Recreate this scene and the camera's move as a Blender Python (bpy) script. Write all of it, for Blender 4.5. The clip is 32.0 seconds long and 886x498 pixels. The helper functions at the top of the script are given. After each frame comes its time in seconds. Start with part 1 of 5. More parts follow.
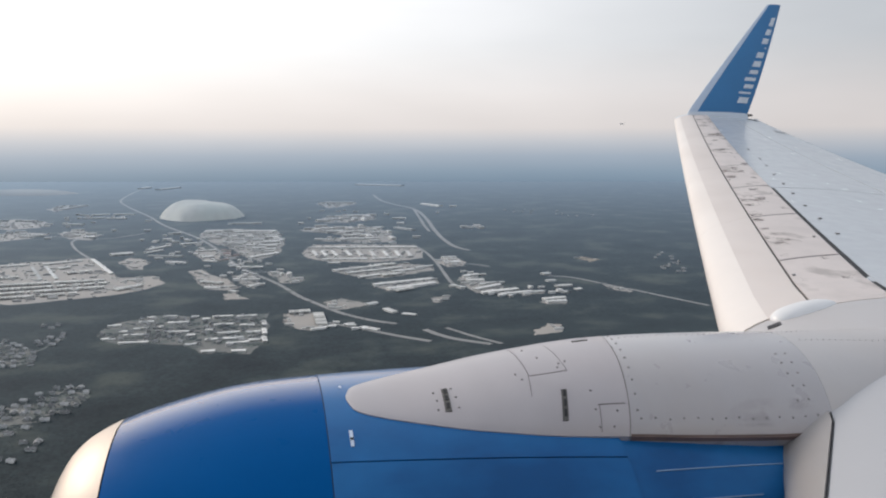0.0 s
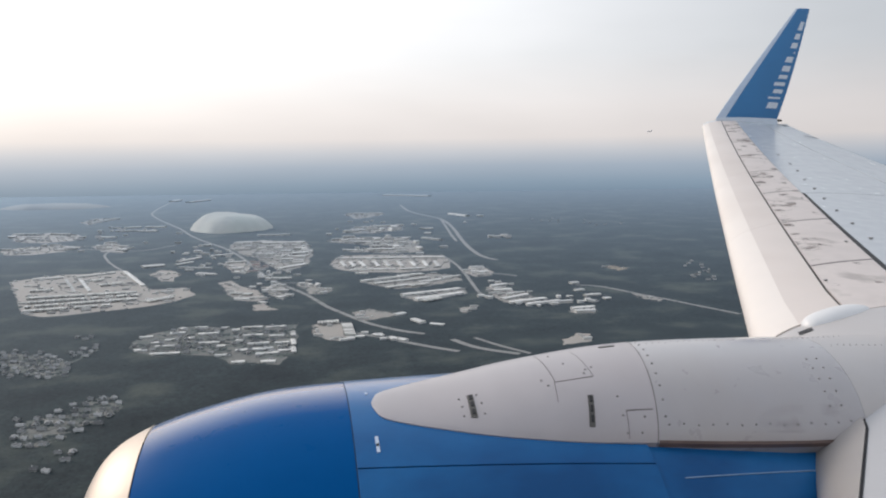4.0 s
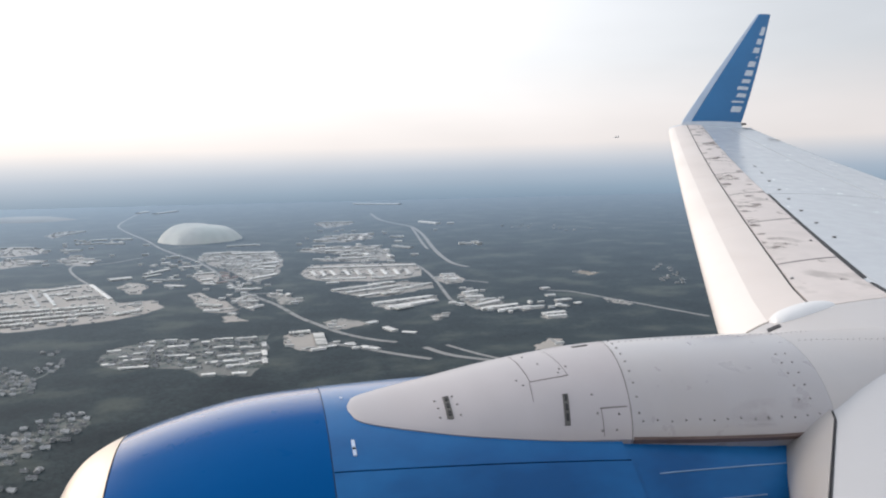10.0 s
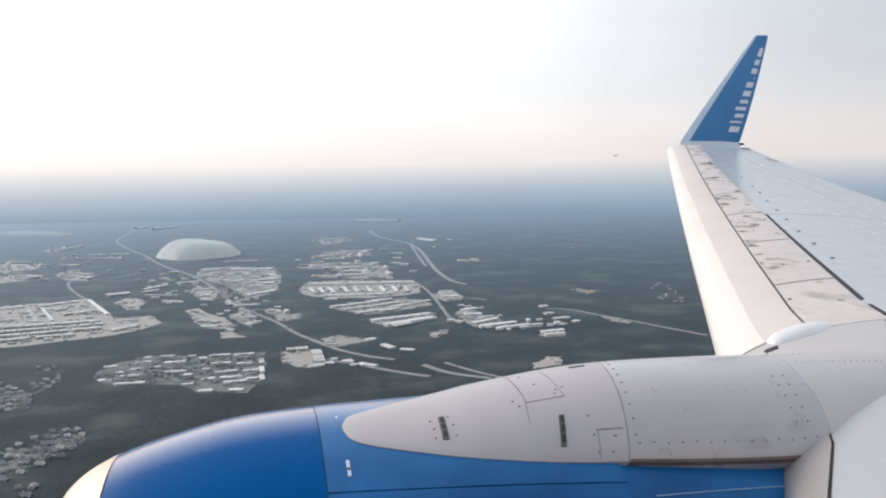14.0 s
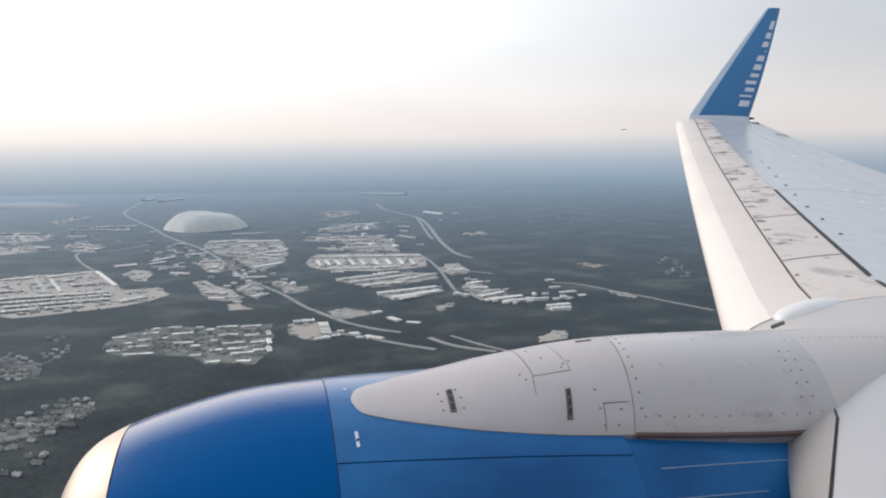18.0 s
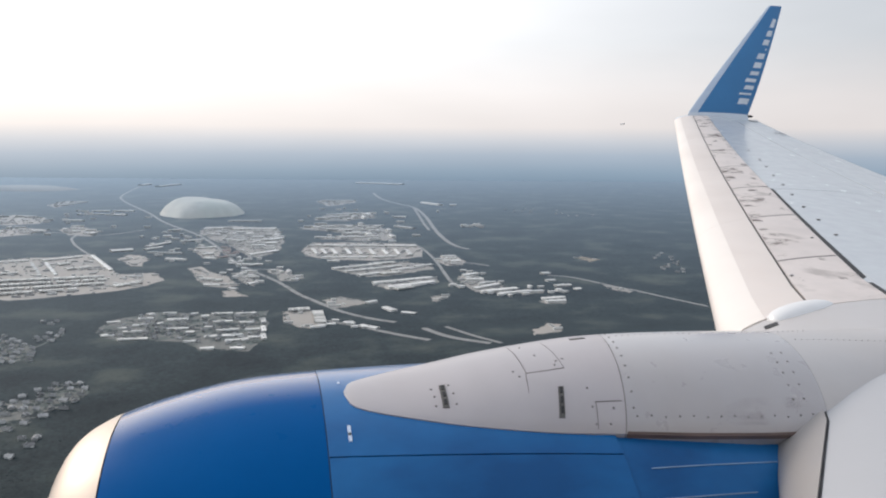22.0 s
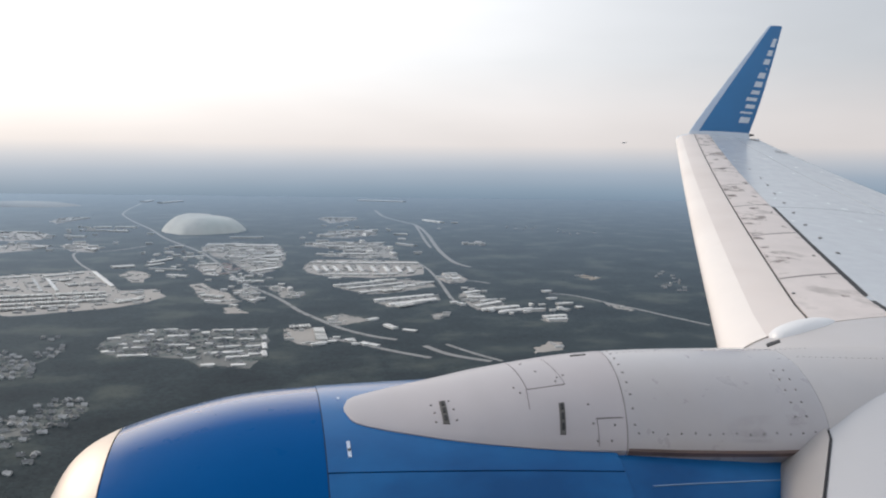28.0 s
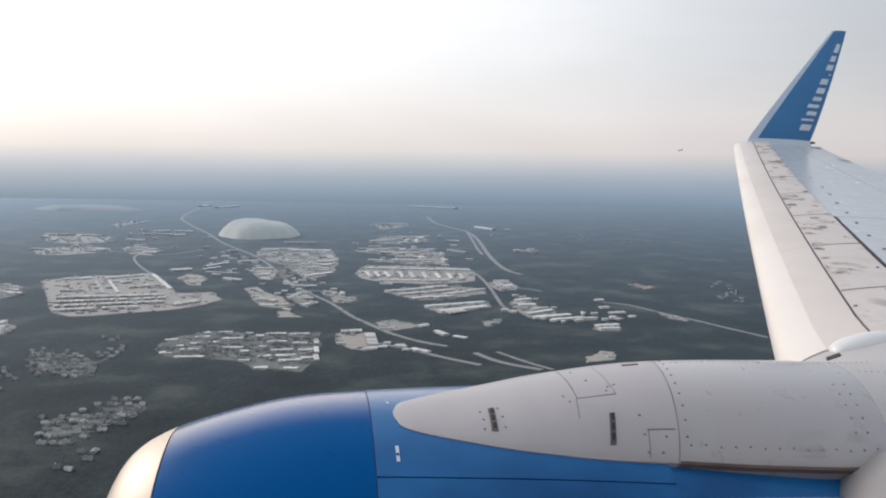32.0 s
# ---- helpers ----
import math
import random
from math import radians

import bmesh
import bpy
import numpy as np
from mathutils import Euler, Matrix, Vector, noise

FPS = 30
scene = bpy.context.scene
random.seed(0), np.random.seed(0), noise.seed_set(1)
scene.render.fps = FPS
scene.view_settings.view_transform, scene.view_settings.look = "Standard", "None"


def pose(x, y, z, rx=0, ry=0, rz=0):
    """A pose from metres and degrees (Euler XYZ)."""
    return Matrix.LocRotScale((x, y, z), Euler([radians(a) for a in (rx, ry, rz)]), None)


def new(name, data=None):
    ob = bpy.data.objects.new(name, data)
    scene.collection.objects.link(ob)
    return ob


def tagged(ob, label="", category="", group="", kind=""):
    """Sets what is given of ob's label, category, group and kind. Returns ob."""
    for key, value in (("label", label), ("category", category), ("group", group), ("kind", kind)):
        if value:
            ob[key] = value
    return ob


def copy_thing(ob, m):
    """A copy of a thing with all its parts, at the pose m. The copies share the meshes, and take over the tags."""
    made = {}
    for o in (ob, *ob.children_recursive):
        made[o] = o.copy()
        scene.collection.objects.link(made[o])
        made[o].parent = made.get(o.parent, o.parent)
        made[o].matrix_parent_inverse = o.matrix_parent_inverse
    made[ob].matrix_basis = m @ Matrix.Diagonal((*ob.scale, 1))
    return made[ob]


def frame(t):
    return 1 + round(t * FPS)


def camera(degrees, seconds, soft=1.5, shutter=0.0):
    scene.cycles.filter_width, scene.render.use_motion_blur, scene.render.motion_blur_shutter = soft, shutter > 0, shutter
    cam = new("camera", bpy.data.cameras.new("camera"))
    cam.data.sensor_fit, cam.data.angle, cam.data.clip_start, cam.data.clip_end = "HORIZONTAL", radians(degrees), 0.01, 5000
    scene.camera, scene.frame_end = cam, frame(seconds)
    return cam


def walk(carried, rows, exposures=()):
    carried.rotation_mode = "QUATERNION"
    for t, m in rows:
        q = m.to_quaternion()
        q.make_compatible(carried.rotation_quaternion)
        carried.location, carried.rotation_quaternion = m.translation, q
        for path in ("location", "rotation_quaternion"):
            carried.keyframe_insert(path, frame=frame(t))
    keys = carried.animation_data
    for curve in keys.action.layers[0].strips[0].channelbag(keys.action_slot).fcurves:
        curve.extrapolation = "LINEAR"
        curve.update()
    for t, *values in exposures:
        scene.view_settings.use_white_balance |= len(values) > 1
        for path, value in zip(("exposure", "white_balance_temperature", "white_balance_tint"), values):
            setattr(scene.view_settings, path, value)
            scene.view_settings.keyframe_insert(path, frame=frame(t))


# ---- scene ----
# The aircraft flies at H metres over flat woods and industry, banked a little to its left.
H = 230.0
BANK = 0.6
cam = camera(58.0, 32.0, soft=2.1)
AIR = Matrix.Translation((0, 0, H)) @ pose(0, 0, 0, BANK)

# seconds, place in the cabin (aft, outboard, up), yaw, pitch, roll
PATH = [
    (0.0, -0.005, 0.018, 0.013, -12.78, -8.04, 0.07),
    (0.5, -0.002, 0.012, 0.014, -12.59, -7.28, 0.51),
    (1.0, -0.003, 0.013, 0.012, -11.57, -7.09, 0.52),
    (1.5, 0.006, 0.013, -0.001, -10.96, -7.04, 0.92),
    (2.0, 0.005, 0.014, 0.004, -10.79, -7.59, 0.65),
    (2.5, 0.007, 0.016, 0.003, -10.67, -7.52, 0.52),
    (3.0, 0.004, 0.019, 0.009, -11.12, -7.46, -0.13),
    (3.5, -0.002, 0.014, 0.010, -11.11, -6.84, -0.70),
    (4.0, 0.005, 0.012, -0.002, -10.80, -7.32, -0.63),
    (4.5, -0.009, 0.028, 0.006, -11.80, -9.18, -1.51),
    (6.5, 0.005, 0.039, -0.023, -12.40, -8.60, -0.36),
    (7.0, 0.008, 0.041, -0.024, -12.42, -8.30, -0.37),
    (7.5, 0.008, 0.036, -0.023, -12.71, -7.87, -0.44),
    (8.0, 0.002, 0.035, -0.014, -12.96, -7.96, -0.56),
    (8.5, 0.001, 0.023, -0.017, -12.78, -8.39, -0.66),
    (9.0, -0.005, 0.017, -0.018, -12.48, -8.43, -0.98),
    (9.5, -0.012, 0.004, -0.019, -12.65, -7.68, -1.20),
    (10.0, -0.006, 0.004, -0.022, -12.91, -6.81, -1.31),
    (10.5, -0.007, 0.011, -0.016, -12.15, -7.79, -1.68),
    (11.0, -0.004, 0.010, -0.017, -11.40, -8.25, -1.75),
    (11.5, -0.007, 0.012, -0.013, -11.54, -7.63, -1.77),
    (12.0, -0.005, 0.013, -0.017, -11.96, -6.99, -1.53),
    (12.5, -0.003, 0.015, -0.021, -12.65, -6.25, -1.43),
    (13.0, -0.001, 0.009, -0.021, -12.78, -5.79, -1.15),
    (13.5, -0.001, 0.007, -0.015, -12.89, -5.53, -1.07),
    (15.5, 0.014, -0.008, -0.011, -13.39, -7.35, -0.30),
    (16.0, -0.003, -0.008, -0.001, -13.72, -8.54, -0.49),
    (16.5, -0.004, -0.003, 0.007, -13.11, -8.85, -0.82),
    (17.0, -0.003, -0.002, 0.003, -12.34, -8.64, -0.91),
    (17.5, -0.005, -0.002, 0.002, -11.98, -8.62, -0.91),
    (18.0, -0.008, -0.005, -0.009, -12.53, -7.47, -0.67),
    (18.5, -0.002, -0.000, 0.000, -13.02, -6.83, -0.44),
    (19.0, 0.000, -0.000, 0.000, -13.20, -6.30, 0.00),
    (19.5, -0.006, -0.006, 0.001, -13.71, -6.49, -0.01),
    (20.0, -0.002, -0.002, -0.002, -13.41, -7.15, 0.16),
    (20.5, -0.004, -0.003, -0.003, -13.16, -7.65, 0.31),
    (21.0, -0.006, 0.003, -0.006, -12.91, -7.84, 0.45),
    (21.5, -0.003, 0.004, 0.009, -12.81, -8.16, 0.48),
    (22.0, -0.006, -0.003, 0.010, -12.80, -8.12, 0.51),
    (22.5, -0.002, 0.004, 0.004, -12.25, -7.88, 0.35),
    (23.0, 0.000, -0.002, -0.009, -12.16, -7.15, 0.09),
    (23.5, -0.001, -0.009, -0.012, -12.21, -6.19, 0.14),
    (24.0, -0.006, -0.011, -0.019, -12.31, -6.06, 0.43),
    (24.5, -0.006, -0.009, -0.020, -12.55, -5.99, 0.47),
    (25.0, -0.008, -0.003, -0.017, -12.67, -6.08, 0.41),
    (25.5, -0.004, -0.005, 0.001, -12.78, -7.07, 0.60),
    (27.5, 0.003, -0.001, -0.004, -12.77, -7.25, 1.01),
    (28.0, -0.003, -0.001, -0.000, -12.68, -6.86, 0.74),
    (28.5, -0.006, 0.000, 0.001, -12.39, -7.61, 0.61),
    (29.0, -0.005, -0.000, -0.001, -12.19, -7.40, 0.75),
    (29.5, -0.000, -0.001, -0.002, -12.02, -7.06, 1.09),
    (30.0, 0.003, 0.002, -0.001, -11.94, -5.85, 0.95),
    (30.5, -0.005, 0.003, 0.008, -10.85, -5.55, 0.24),
    (31.0, -0.002, -0.001, 0.006, -10.29, -5.86, 0.33),
    (31.5, -0.002, -0.006, 0.004, -9.36, -6.33, 0.58),
    (32.0, -0.001, -0.006, -0.001, -8.96, -6.43, 0.96),
]
walk(cam, [(t, AIR @ pose(x, y, z, 90 + pitch, 0, yaw) @ pose(0, 0, 0, 0, 0, roll))
           for t, x, y, z, yaw, pitch, roll in PATH],
     [(0, -0.14), (4.5, -0.10), (7, 0.0), (9, 0.1), (13.5, 0.13), (16, -0.08), (17, 0.02), (20, 0.0), (23, 0.1), (25.5, 0.12), (28, -0.07), (32, -0.15)])

# ---- light: low hazy evening sun ahead of the wing, thin bright overcast ----
SUN_AZ, SUN_EL = radians(42), radians(24)
SUN_DIR = Vector((-math.sin(SUN_AZ) * math.cos(SUN_EL), math.cos(SUN_AZ) * math.cos(SUN_EL), math.sin(SUN_EL)))
sun_data = bpy.data.lights.new("sun", "SUN")
sun_data.energy, sun_data.angle, sun_data.color = 1.5, radians(14), (1.0, 0.86, 0.72)
sun = new("sun", sun_data)
sun.matrix_world = SUN_DIR.to_track_quat("Z", "Y").to_matrix().to_4x4()

world = bpy.data.worlds.new("hazy_sky")
scene.world = world
world.use_nodes = True
wn, wl = world.node_tree.nodes, world.node_tree.links
wn.clear()
w_out, w_bg = wn.new("ShaderNodeOutputWorld"), wn.new("ShaderNodeBackground")
w_sky = wn.new("ShaderNodeTexSky")
w_sky.sky_type, w_sky.sun_disc = "NISHITA", False
w_sky.sun_elevation, w_sky.sun_rotation = SUN_EL, -SUN_AZ
w_sky.dust_density, w_sky.air_density = 4.0, 1.0
w_co, w_sep = wn.new("ShaderNodeTexCoord"), wn.new("ShaderNodeSeparateXYZ")
wl.new(w_co.outputs["Generated"], w_sep.inputs[0])
w_map = wn.new("ShaderNodeMapRange")
w_map.inputs["From Min"].default_value, w_map.inputs["From Max"].default_value = -0.10, 0.40
wl.new(w_sep.outputs["Z"], w_map.inputs["Value"])
w_ramp = wn.new("ShaderNodeValToRGB")
wl.new(w_map.outputs[0], w_ramp.inputs[0])


def set_ramp(ramp, stops):
    e = ramp.color_ramp.elements
    while len(e) < len(stops):
        e.new(0.5)
    for el, (p, c) in zip(e, stops):
        el.position, el.color = p, (*c, 1)


def level(z):
    return (z + 0.10) / 0.5


set_ramp(w_ramp, [(level(-0.095), (0.07, 0.11, 0.152)), (level(-0.058), (0.168, 0.248, 0.338)), (level(-0.034), (0.268, 0.36, 0.462)),
                  (level(-0.014), (0.38, 0.455, 0.55)), (level(0.003), (0.55, 0.58, 0.635)), (level(0.02), (0.745, 0.705, 0.70)),
                  (level(0.055), (0.725, 0.695, 0.70)),
                  (level(0.12), (0.60, 0.625, 0.665)), (level(0.36), (0.56, 0.62, 0.70))])
# the haze shines round the hidden sun
w_dot = wn.new("ShaderNodeVectorMath")
w_dot.operation = "DOT_PRODUCT"
w_dot.inputs[1].default_value = SUN_DIR
wl.new(w_co.outputs["Generated"], w_dot.inputs[0])
w_glow = wn.new("ShaderNodeMapRange")
w_glow.interpolation_type = "SMOOTHSTEP"
w_glow.inputs["From Min"].default_value, w_glow.inputs["From Max"].default_value = 0.05, 1.0
w_glow.inputs["To Max"].default_value = 0.72
wl.new(w_dot.outputs["Value"], w_glow.inputs["Value"])
w_up = wn.new("ShaderNodeMapRange")
w_up.interpolation_type = "SMOOTHSTEP"
w_up.inputs["From Min"].default_value, w_up.inputs["From Max"].default_value = -0.07, 0.17
wl.new(w_sep.outputs["Z"], w_up.inputs["Value"])
w_mul = wn.new("ShaderNodeMath")
w_mul.operation = "MULTIPLY"
wl.new(w_glow.outputs[0], w_mul.inputs[0])
wl.new(w_up.outputs[0], w_mul.inputs[1])
w_tint = wn.new("ShaderNodeMix")
w_tint.data_type, w_tint.blend_type = "RGBA", "ADD"
w_tint.inputs["B"].default_value = (1.0, 0.95, 0.90, 1)
wl.new(w_mul.outputs[0], w_tint.inputs["Factor"])
wl.new(w_ramp.outputs[0], w_tint.inputs["A"])
# soft banks of cloud in the veil
w_noise = wn.new("ShaderNodeTexNoise")
w_noise.inputs["Scale"].default_value, w_noise.inputs["Detail"].default_value = 2.2, 4
w_str = wn.new("ShaderNodeMapping")
w_str.inputs["Scale"].default_value = (1, 1, 4)
wl.new(w_co.outputs["Generated"], w_str.inputs[0])
wl.new(w_str.outputs[0], w_noise.inputs["Vector"])
w_nr = wn.new("ShaderNodeMapRange")
w_nr.inputs["From Min"].default_value, w_nr.inputs["From Max"].default_value = 0.3, 0.7
w_nr.inputs["To Min"].default_value, w_nr.inputs["To Max"].default_value = 0.94, 1.06
wl.new(w_noise.outputs[0], w_nr.inputs["Value"])
w_cl = wn.new("ShaderNodeVectorMath")
w_cl.operation = "SCALE"
wl.new(w_tint.outputs["Result"], w_cl.inputs[0])
wl.new(w_nr.outputs[0], w_cl.inputs["Scale"])
w_add = wn.new("ShaderNodeAddShader")
w_bg2 = wn.new("ShaderNodeBackground")
w_bg2.inputs["Strength"].default_value = 0.012
wl.new(w_sky.outputs[0], w_bg2.inputs["Color"])
wl.new(w_cl.outputs[0], w_bg.inputs["Color"])
w_bg.inputs["Strength"].default_value = 0.97
wl.new(w_bg.outputs[0], w_add.inputs[0])
wl.new(w_bg2.outputs[0], w_add.inputs[1])
wl.new(w_add.outputs[0], w_out.inputs[0])


# ---- materials ----
def material(name, base, rough=0.6, metal=0.0, var=0.15, scale=1.0, fine=12.0, second=None, bump=0.0, coat=0.0, spec=0.5,
             sheen=0.0, island=0.0, each=0.0, streak=None, streak_amount=0.5, blotch=(0.45, 0.7), leafy=0.0):
    """A surface with broad and fine variation; second: a stain colour laid on in blotches."""
    m = bpy.data.materials.new(name)
    m.use_nodes = True
    n, l = m.node_tree.nodes, m.node_tree.links
    b = n["Principled BSDF"]
    b.inputs["Roughness"].default_value, b.inputs["Metallic"].default_value = rough, metal
    b.inputs["Coat Weight"].default_value, b.inputs["Coat Roughness"].default_value = coat, 0.12
    b.inputs["Specular IOR Level"].default_value = spec
    b.inputs["Sheen Weight"].default_value, b.inputs["Sheen Roughness"].default_value = sheen, 0.45
    b.inputs["Sheen Tint"].default_value = (0.74, 0.86, 1.0, 1)
    co = n.new("ShaderNodeTexCoord")
    mp = n.new("ShaderNodeMapping")
    mp.inputs["Scale"].default_value = streak or (1, 1, 1)
    l.new(co.outputs["Object"], mp.inputs[0])
    big, small = n.new("ShaderNodeTexNoise"), n.new("ShaderNodeTexNoise")
    big.inputs["Scale"].default_value, big.inputs["Detail"].default_value = scale, 5
    small.inputs["Scale"].default_value, small.inputs["Detail"].default_value = fine, 4
    l.new(mp.outputs[0], big.inputs["Vector"])
    l.new(co.outputs["Object"], small.inputs["Vector"])
    mean = n.new("ShaderNodeMath")
    mean.operation = "MULTIPLY_ADD"
    l.new(small.outputs[0], mean.inputs[0])
    mean.inputs[1].default_value = 0.4
    l.new(big.outputs[0], mean.inputs[2])
    val = n.new("ShaderNodeMapRange")
    val.inputs["From Min"].default_value, val.inputs["From Max"].default_value = 0.4, 1.0
    val.inputs["To Min"].default_value, val.inputs["To Max"].default_value = 1 - var, 1 + var
    l.new(mean.outputs[0], val.inputs["Value"])
    out = val.outputs[0]
    for source, amount in (("ShaderNodeNewGeometry", island), ("ShaderNodeObjectInfo", each)):
        if amount:
            s = n.new(source)
            r = n.new("ShaderNodeMapRange")
            r.inputs["To Min"].default_value, r.inputs["To Max"].default_value = 1 - amount, 1 + amount
            l.new(s.outputs["Random Per Island" if island and source == "ShaderNodeNewGeometry" else "Random"], r.inputs["Value"])
            x = n.new("ShaderNodeMath")
            x.operation = "MULTIPLY"
            l.new(out, x.inputs[0])
            l.new(r.outputs[0], x.inputs[1])
            out = x.outputs[0]
    sc = n.new("ShaderNodeVectorMath")
    sc.operation = "SCALE"
    sc.inputs[0].default_value = base
    l.new(out, sc.inputs["Scale"])
    colour = sc.outputs[0]
    if second:
        f = n.new("ShaderNodeMapRange")
        f.inputs["From Min"].default_value, f.inputs["From Max"].default_value = blotch
        f.inputs["To Max"].default_value = streak_amount
        l.new(big.outputs[0], f.inputs["Value"])
        mix = n.new("ShaderNodeMix")
        mix.data_type = "RGBA"
        l.new(f.outputs[0], mix.inputs["Factor"])
        l.new(colour, mix.inputs["A"])
        mix.inputs["B"].default_value = (*second, 1)
        colour = mix.outputs["Result"]
    l.new(colour, b.inputs["Base Color"])
    ro = n.new("ShaderNodeMapRange")
    ro.inputs["To Min"].default_value, ro.inputs["To Max"].default_value = max(0.03, rough - 0.08), min(1, rough + 0.08)
    l.new(small.outputs[0], ro.inputs["Value"])
    l.new(ro.outputs[0], b.inputs["Roughness"])
    if bump:
        bp = n.new("ShaderNodeBump")
        bp.inputs["Strength"].default_value, bp.inputs["Distance"].default_value = bump, 0.02
        l.new(small.outputs[0], bp.inputs["Height"])
        l.new(bp.outputs[0], b.inputs["Normal"])
    if leafy:
        # leaves face every way: the crown shades more evenly than a smooth lump
        ge, up, ad = n.new("ShaderNodeNewGeometry"), n.new("ShaderNodeVectorMath"), n.new("ShaderNodeVectorMath")
        up.operation, ad.operation = "SCALE", "ADD"
        l.new(ge.outputs["Normal"], up.inputs[0])
        up.inputs["Scale"].default_value = 1 - leafy
        l.new(up.outputs[0], ad.inputs[0])
        ad.inputs[1].default_value = (0, 0, leafy)
        no = n.new("ShaderNodeVectorMath")
        no.operation = "NORMALIZE"
        l.new(ad.outputs[0], no.inputs[0])
        l.new(no.outputs[0], b.inputs["Normal"])
    return m


M_FAIR = material("fairing_paint", (0.40, 0.372, 0.39), 0.42, var=0.07, scale=1.3, fine=9, second=(0.31, 0.265, 0.265), streak=(1.8, 0.5, 0.5),
                  streak_amount=0.45, blotch=(0.48, 0.78), coat=0.35)
# Aft and root tones differ: the shade edge between them put into colour.
M_FAIR_B = material("aft_fairing_shaded_tone", (0.365, 0.345, 0.36), 0.3, var=0.06, scale=1.5, fine=9, second=(0.31, 0.275, 0.26), streak=(2.2, 0.6, 0.6),
                    streak_amount=0.45, blotch=(0.48, 0.78), coat=1.0)
M_FAIR_B.node_tree.nodes["Principled BSDF"].inputs["Coat Roughness"].default_value = 0.24
M_ROOT = material("wing_root_lit_tone", (0.47, 0.45, 0.455), 0.4, var=0.07, scale=1.2, fine=9, second=(0.36, 0.32, 0.30), streak_amount=0.4, coat=0.2)
M_POD = material("white_fairing_paint", (0.72, 0.72, 0.73), 0.35, var=0.05, scale=4)
M_FAIR_EDGE = material("sooty_edge", (0.15, 0.105, 0.095), 0.6, var=0.3, scale=3)
M_BLUE = material("blue_cowl_paint", (0.0, 0.080, 0.275), 0.3, var=0.08, scale=1.5, fine=14, spec=0.03)
M_BLUE_AFT = material("blue_reverser_paint", (0.012, 0.125, 0.34), 0.34, var=0.14, scale=2.2, fine=16, second=(0.004, 0.05, 0.17), streak=(0.6, 1, 1.2),
                      streak_amount=0.75, blotch=(0.46, 0.66), spec=0.2)
# clear lacquer over the blue: its gloss grows towards grazing
for paint, start, gloss in ((M_BLUE, 0.5, 0.64), (M_BLUE_AFT, 0.52, 0.46)):
    bn, bl = paint.node_tree.nodes, paint.node_tree.links
    b_lw, b_mr, b_gl, b_mx = (bn.new("ShaderNode" + k) for k in ("LayerWeight", "MapRange", "BsdfGlossy", "MixShader"))
    b_lw.inputs["Blend"].default_value = 0.5
    b_mr.interpolation_type = "SMOOTHSTEP"
    b_mr.inputs["From Min"].default_value, b_mr.inputs["From Max"].default_value, b_mr.inputs["To Max"].default_value = start, 0.98, gloss
    b_gl.inputs["Roughness"].default_value = 0.06
    b_gl.inputs["Color"].default_value = (0.95, 0.88, 0.84, 1)
    bl.new(b_lw.outputs["Facing"], b_mr.inputs["Value"])
    bl.new(b_mr.outputs[0], b_mx.inputs[0])
    bl.new(bn["Principled BSDF"].outputs[0], b_mx.inputs[1])
    bl.new(b_gl.outputs[0], b_mx.inputs[2])
    bl.new(b_mx.outputs[0], bn["Material Output"].inputs[0])
M_LIP = material("polished_inlet_aluminium", (0.52, 0.45, 0.395), 0.5, metal=0.4, var=0.05, scale=3)
M_SCUFF = material("scuffed_paint_edge", (0.20, 0.30, 0.46), 0.5, var=0.3, scale=6)
M_DARK = material("dark_seam", (0.02, 0.02, 0.024), 0.7, var=0.2, scale=5)
M_SEAM = material("dark_blue_seam", (0.006, 0.04, 0.12), 0.6, var=0.2, scale=5)
M_JOINT = material("grimy_panel_joint", (0.17, 0.155, 0.155), 0.7, var=0.4, scale=9)
M_VENT = material("vent_grille_metal", (0.10, 0.095, 0.09), 0.45, metal=0.5, var=0.25, scale=20)
M_SCREW = material("fastener", (0.22, 0.21, 0.21), 0.45, metal=0.6, var=0.3, scale=30)
M_WING = material("wing_grey_paint", (0.49, 0.515, 0.55), 0.24, var=0.06, scale=0.7, fine=6, second=(0.38, 0.39, 0.42), streak=(0.4, 1.2, 1), streak_amount=0.3)
M_SLAT = material("slat_cream_paint", (0.80, 0.735, 0.69), 0.36, var=0.05, scale=0.9, fine=7, second=(0.55, 0.47, 0.42), streak=(1, 0.5, 1), streak_amount=0.35)
M_BAND = material("weathered_slat_skin", (0.61, 0.55, 0.53), 0.5, var=0.12, scale=2.6, fine=14, second=(0.20, 0.175, 0.165), streak=(1.4, 0.8, 1),
                  streak_amount=0.55, blotch=(0.575, 0.68))
M_SLAT_B = material("slat_upper_paint", (0.67, 0.60, 0.565), 0.4, var=0.06, scale=1.2, fine=9, second=(0.46, 0.39, 0.355), streak=(1, 0.5, 1), streak_amount=0.4)
M_INNER = material("inboard_wing_white", (0.39, 0.395, 0.42), 0.38, var=0.05, scale=0.9, fine=7)
# winglet blue, lightened in its base colour for the haze towards the tip
M_WLET = material("hazed_winglet_blue", (0.045, 0.19, 0.41), 0.4, var=0.07, scale=1.2, coat=0.05, spec=0.35)
M_FOOT = material("wing_tip_paint", (0.60, 0.65, 0.72), 0.3, var=0.05, scale=1.5)
M_WLE = material("winglet_leading_edge_metal", (0.52, 0.60, 0.72), 0.35, metal=0.3, var=0.06, scale=2)
M_INNER_LE = material("inboard_leading_edge_paint", (0.29, 0.275, 0.275), 0.4, var=0.08, scale=2, second=(0.30, 0.27, 0.25), streak_amount=0.4)
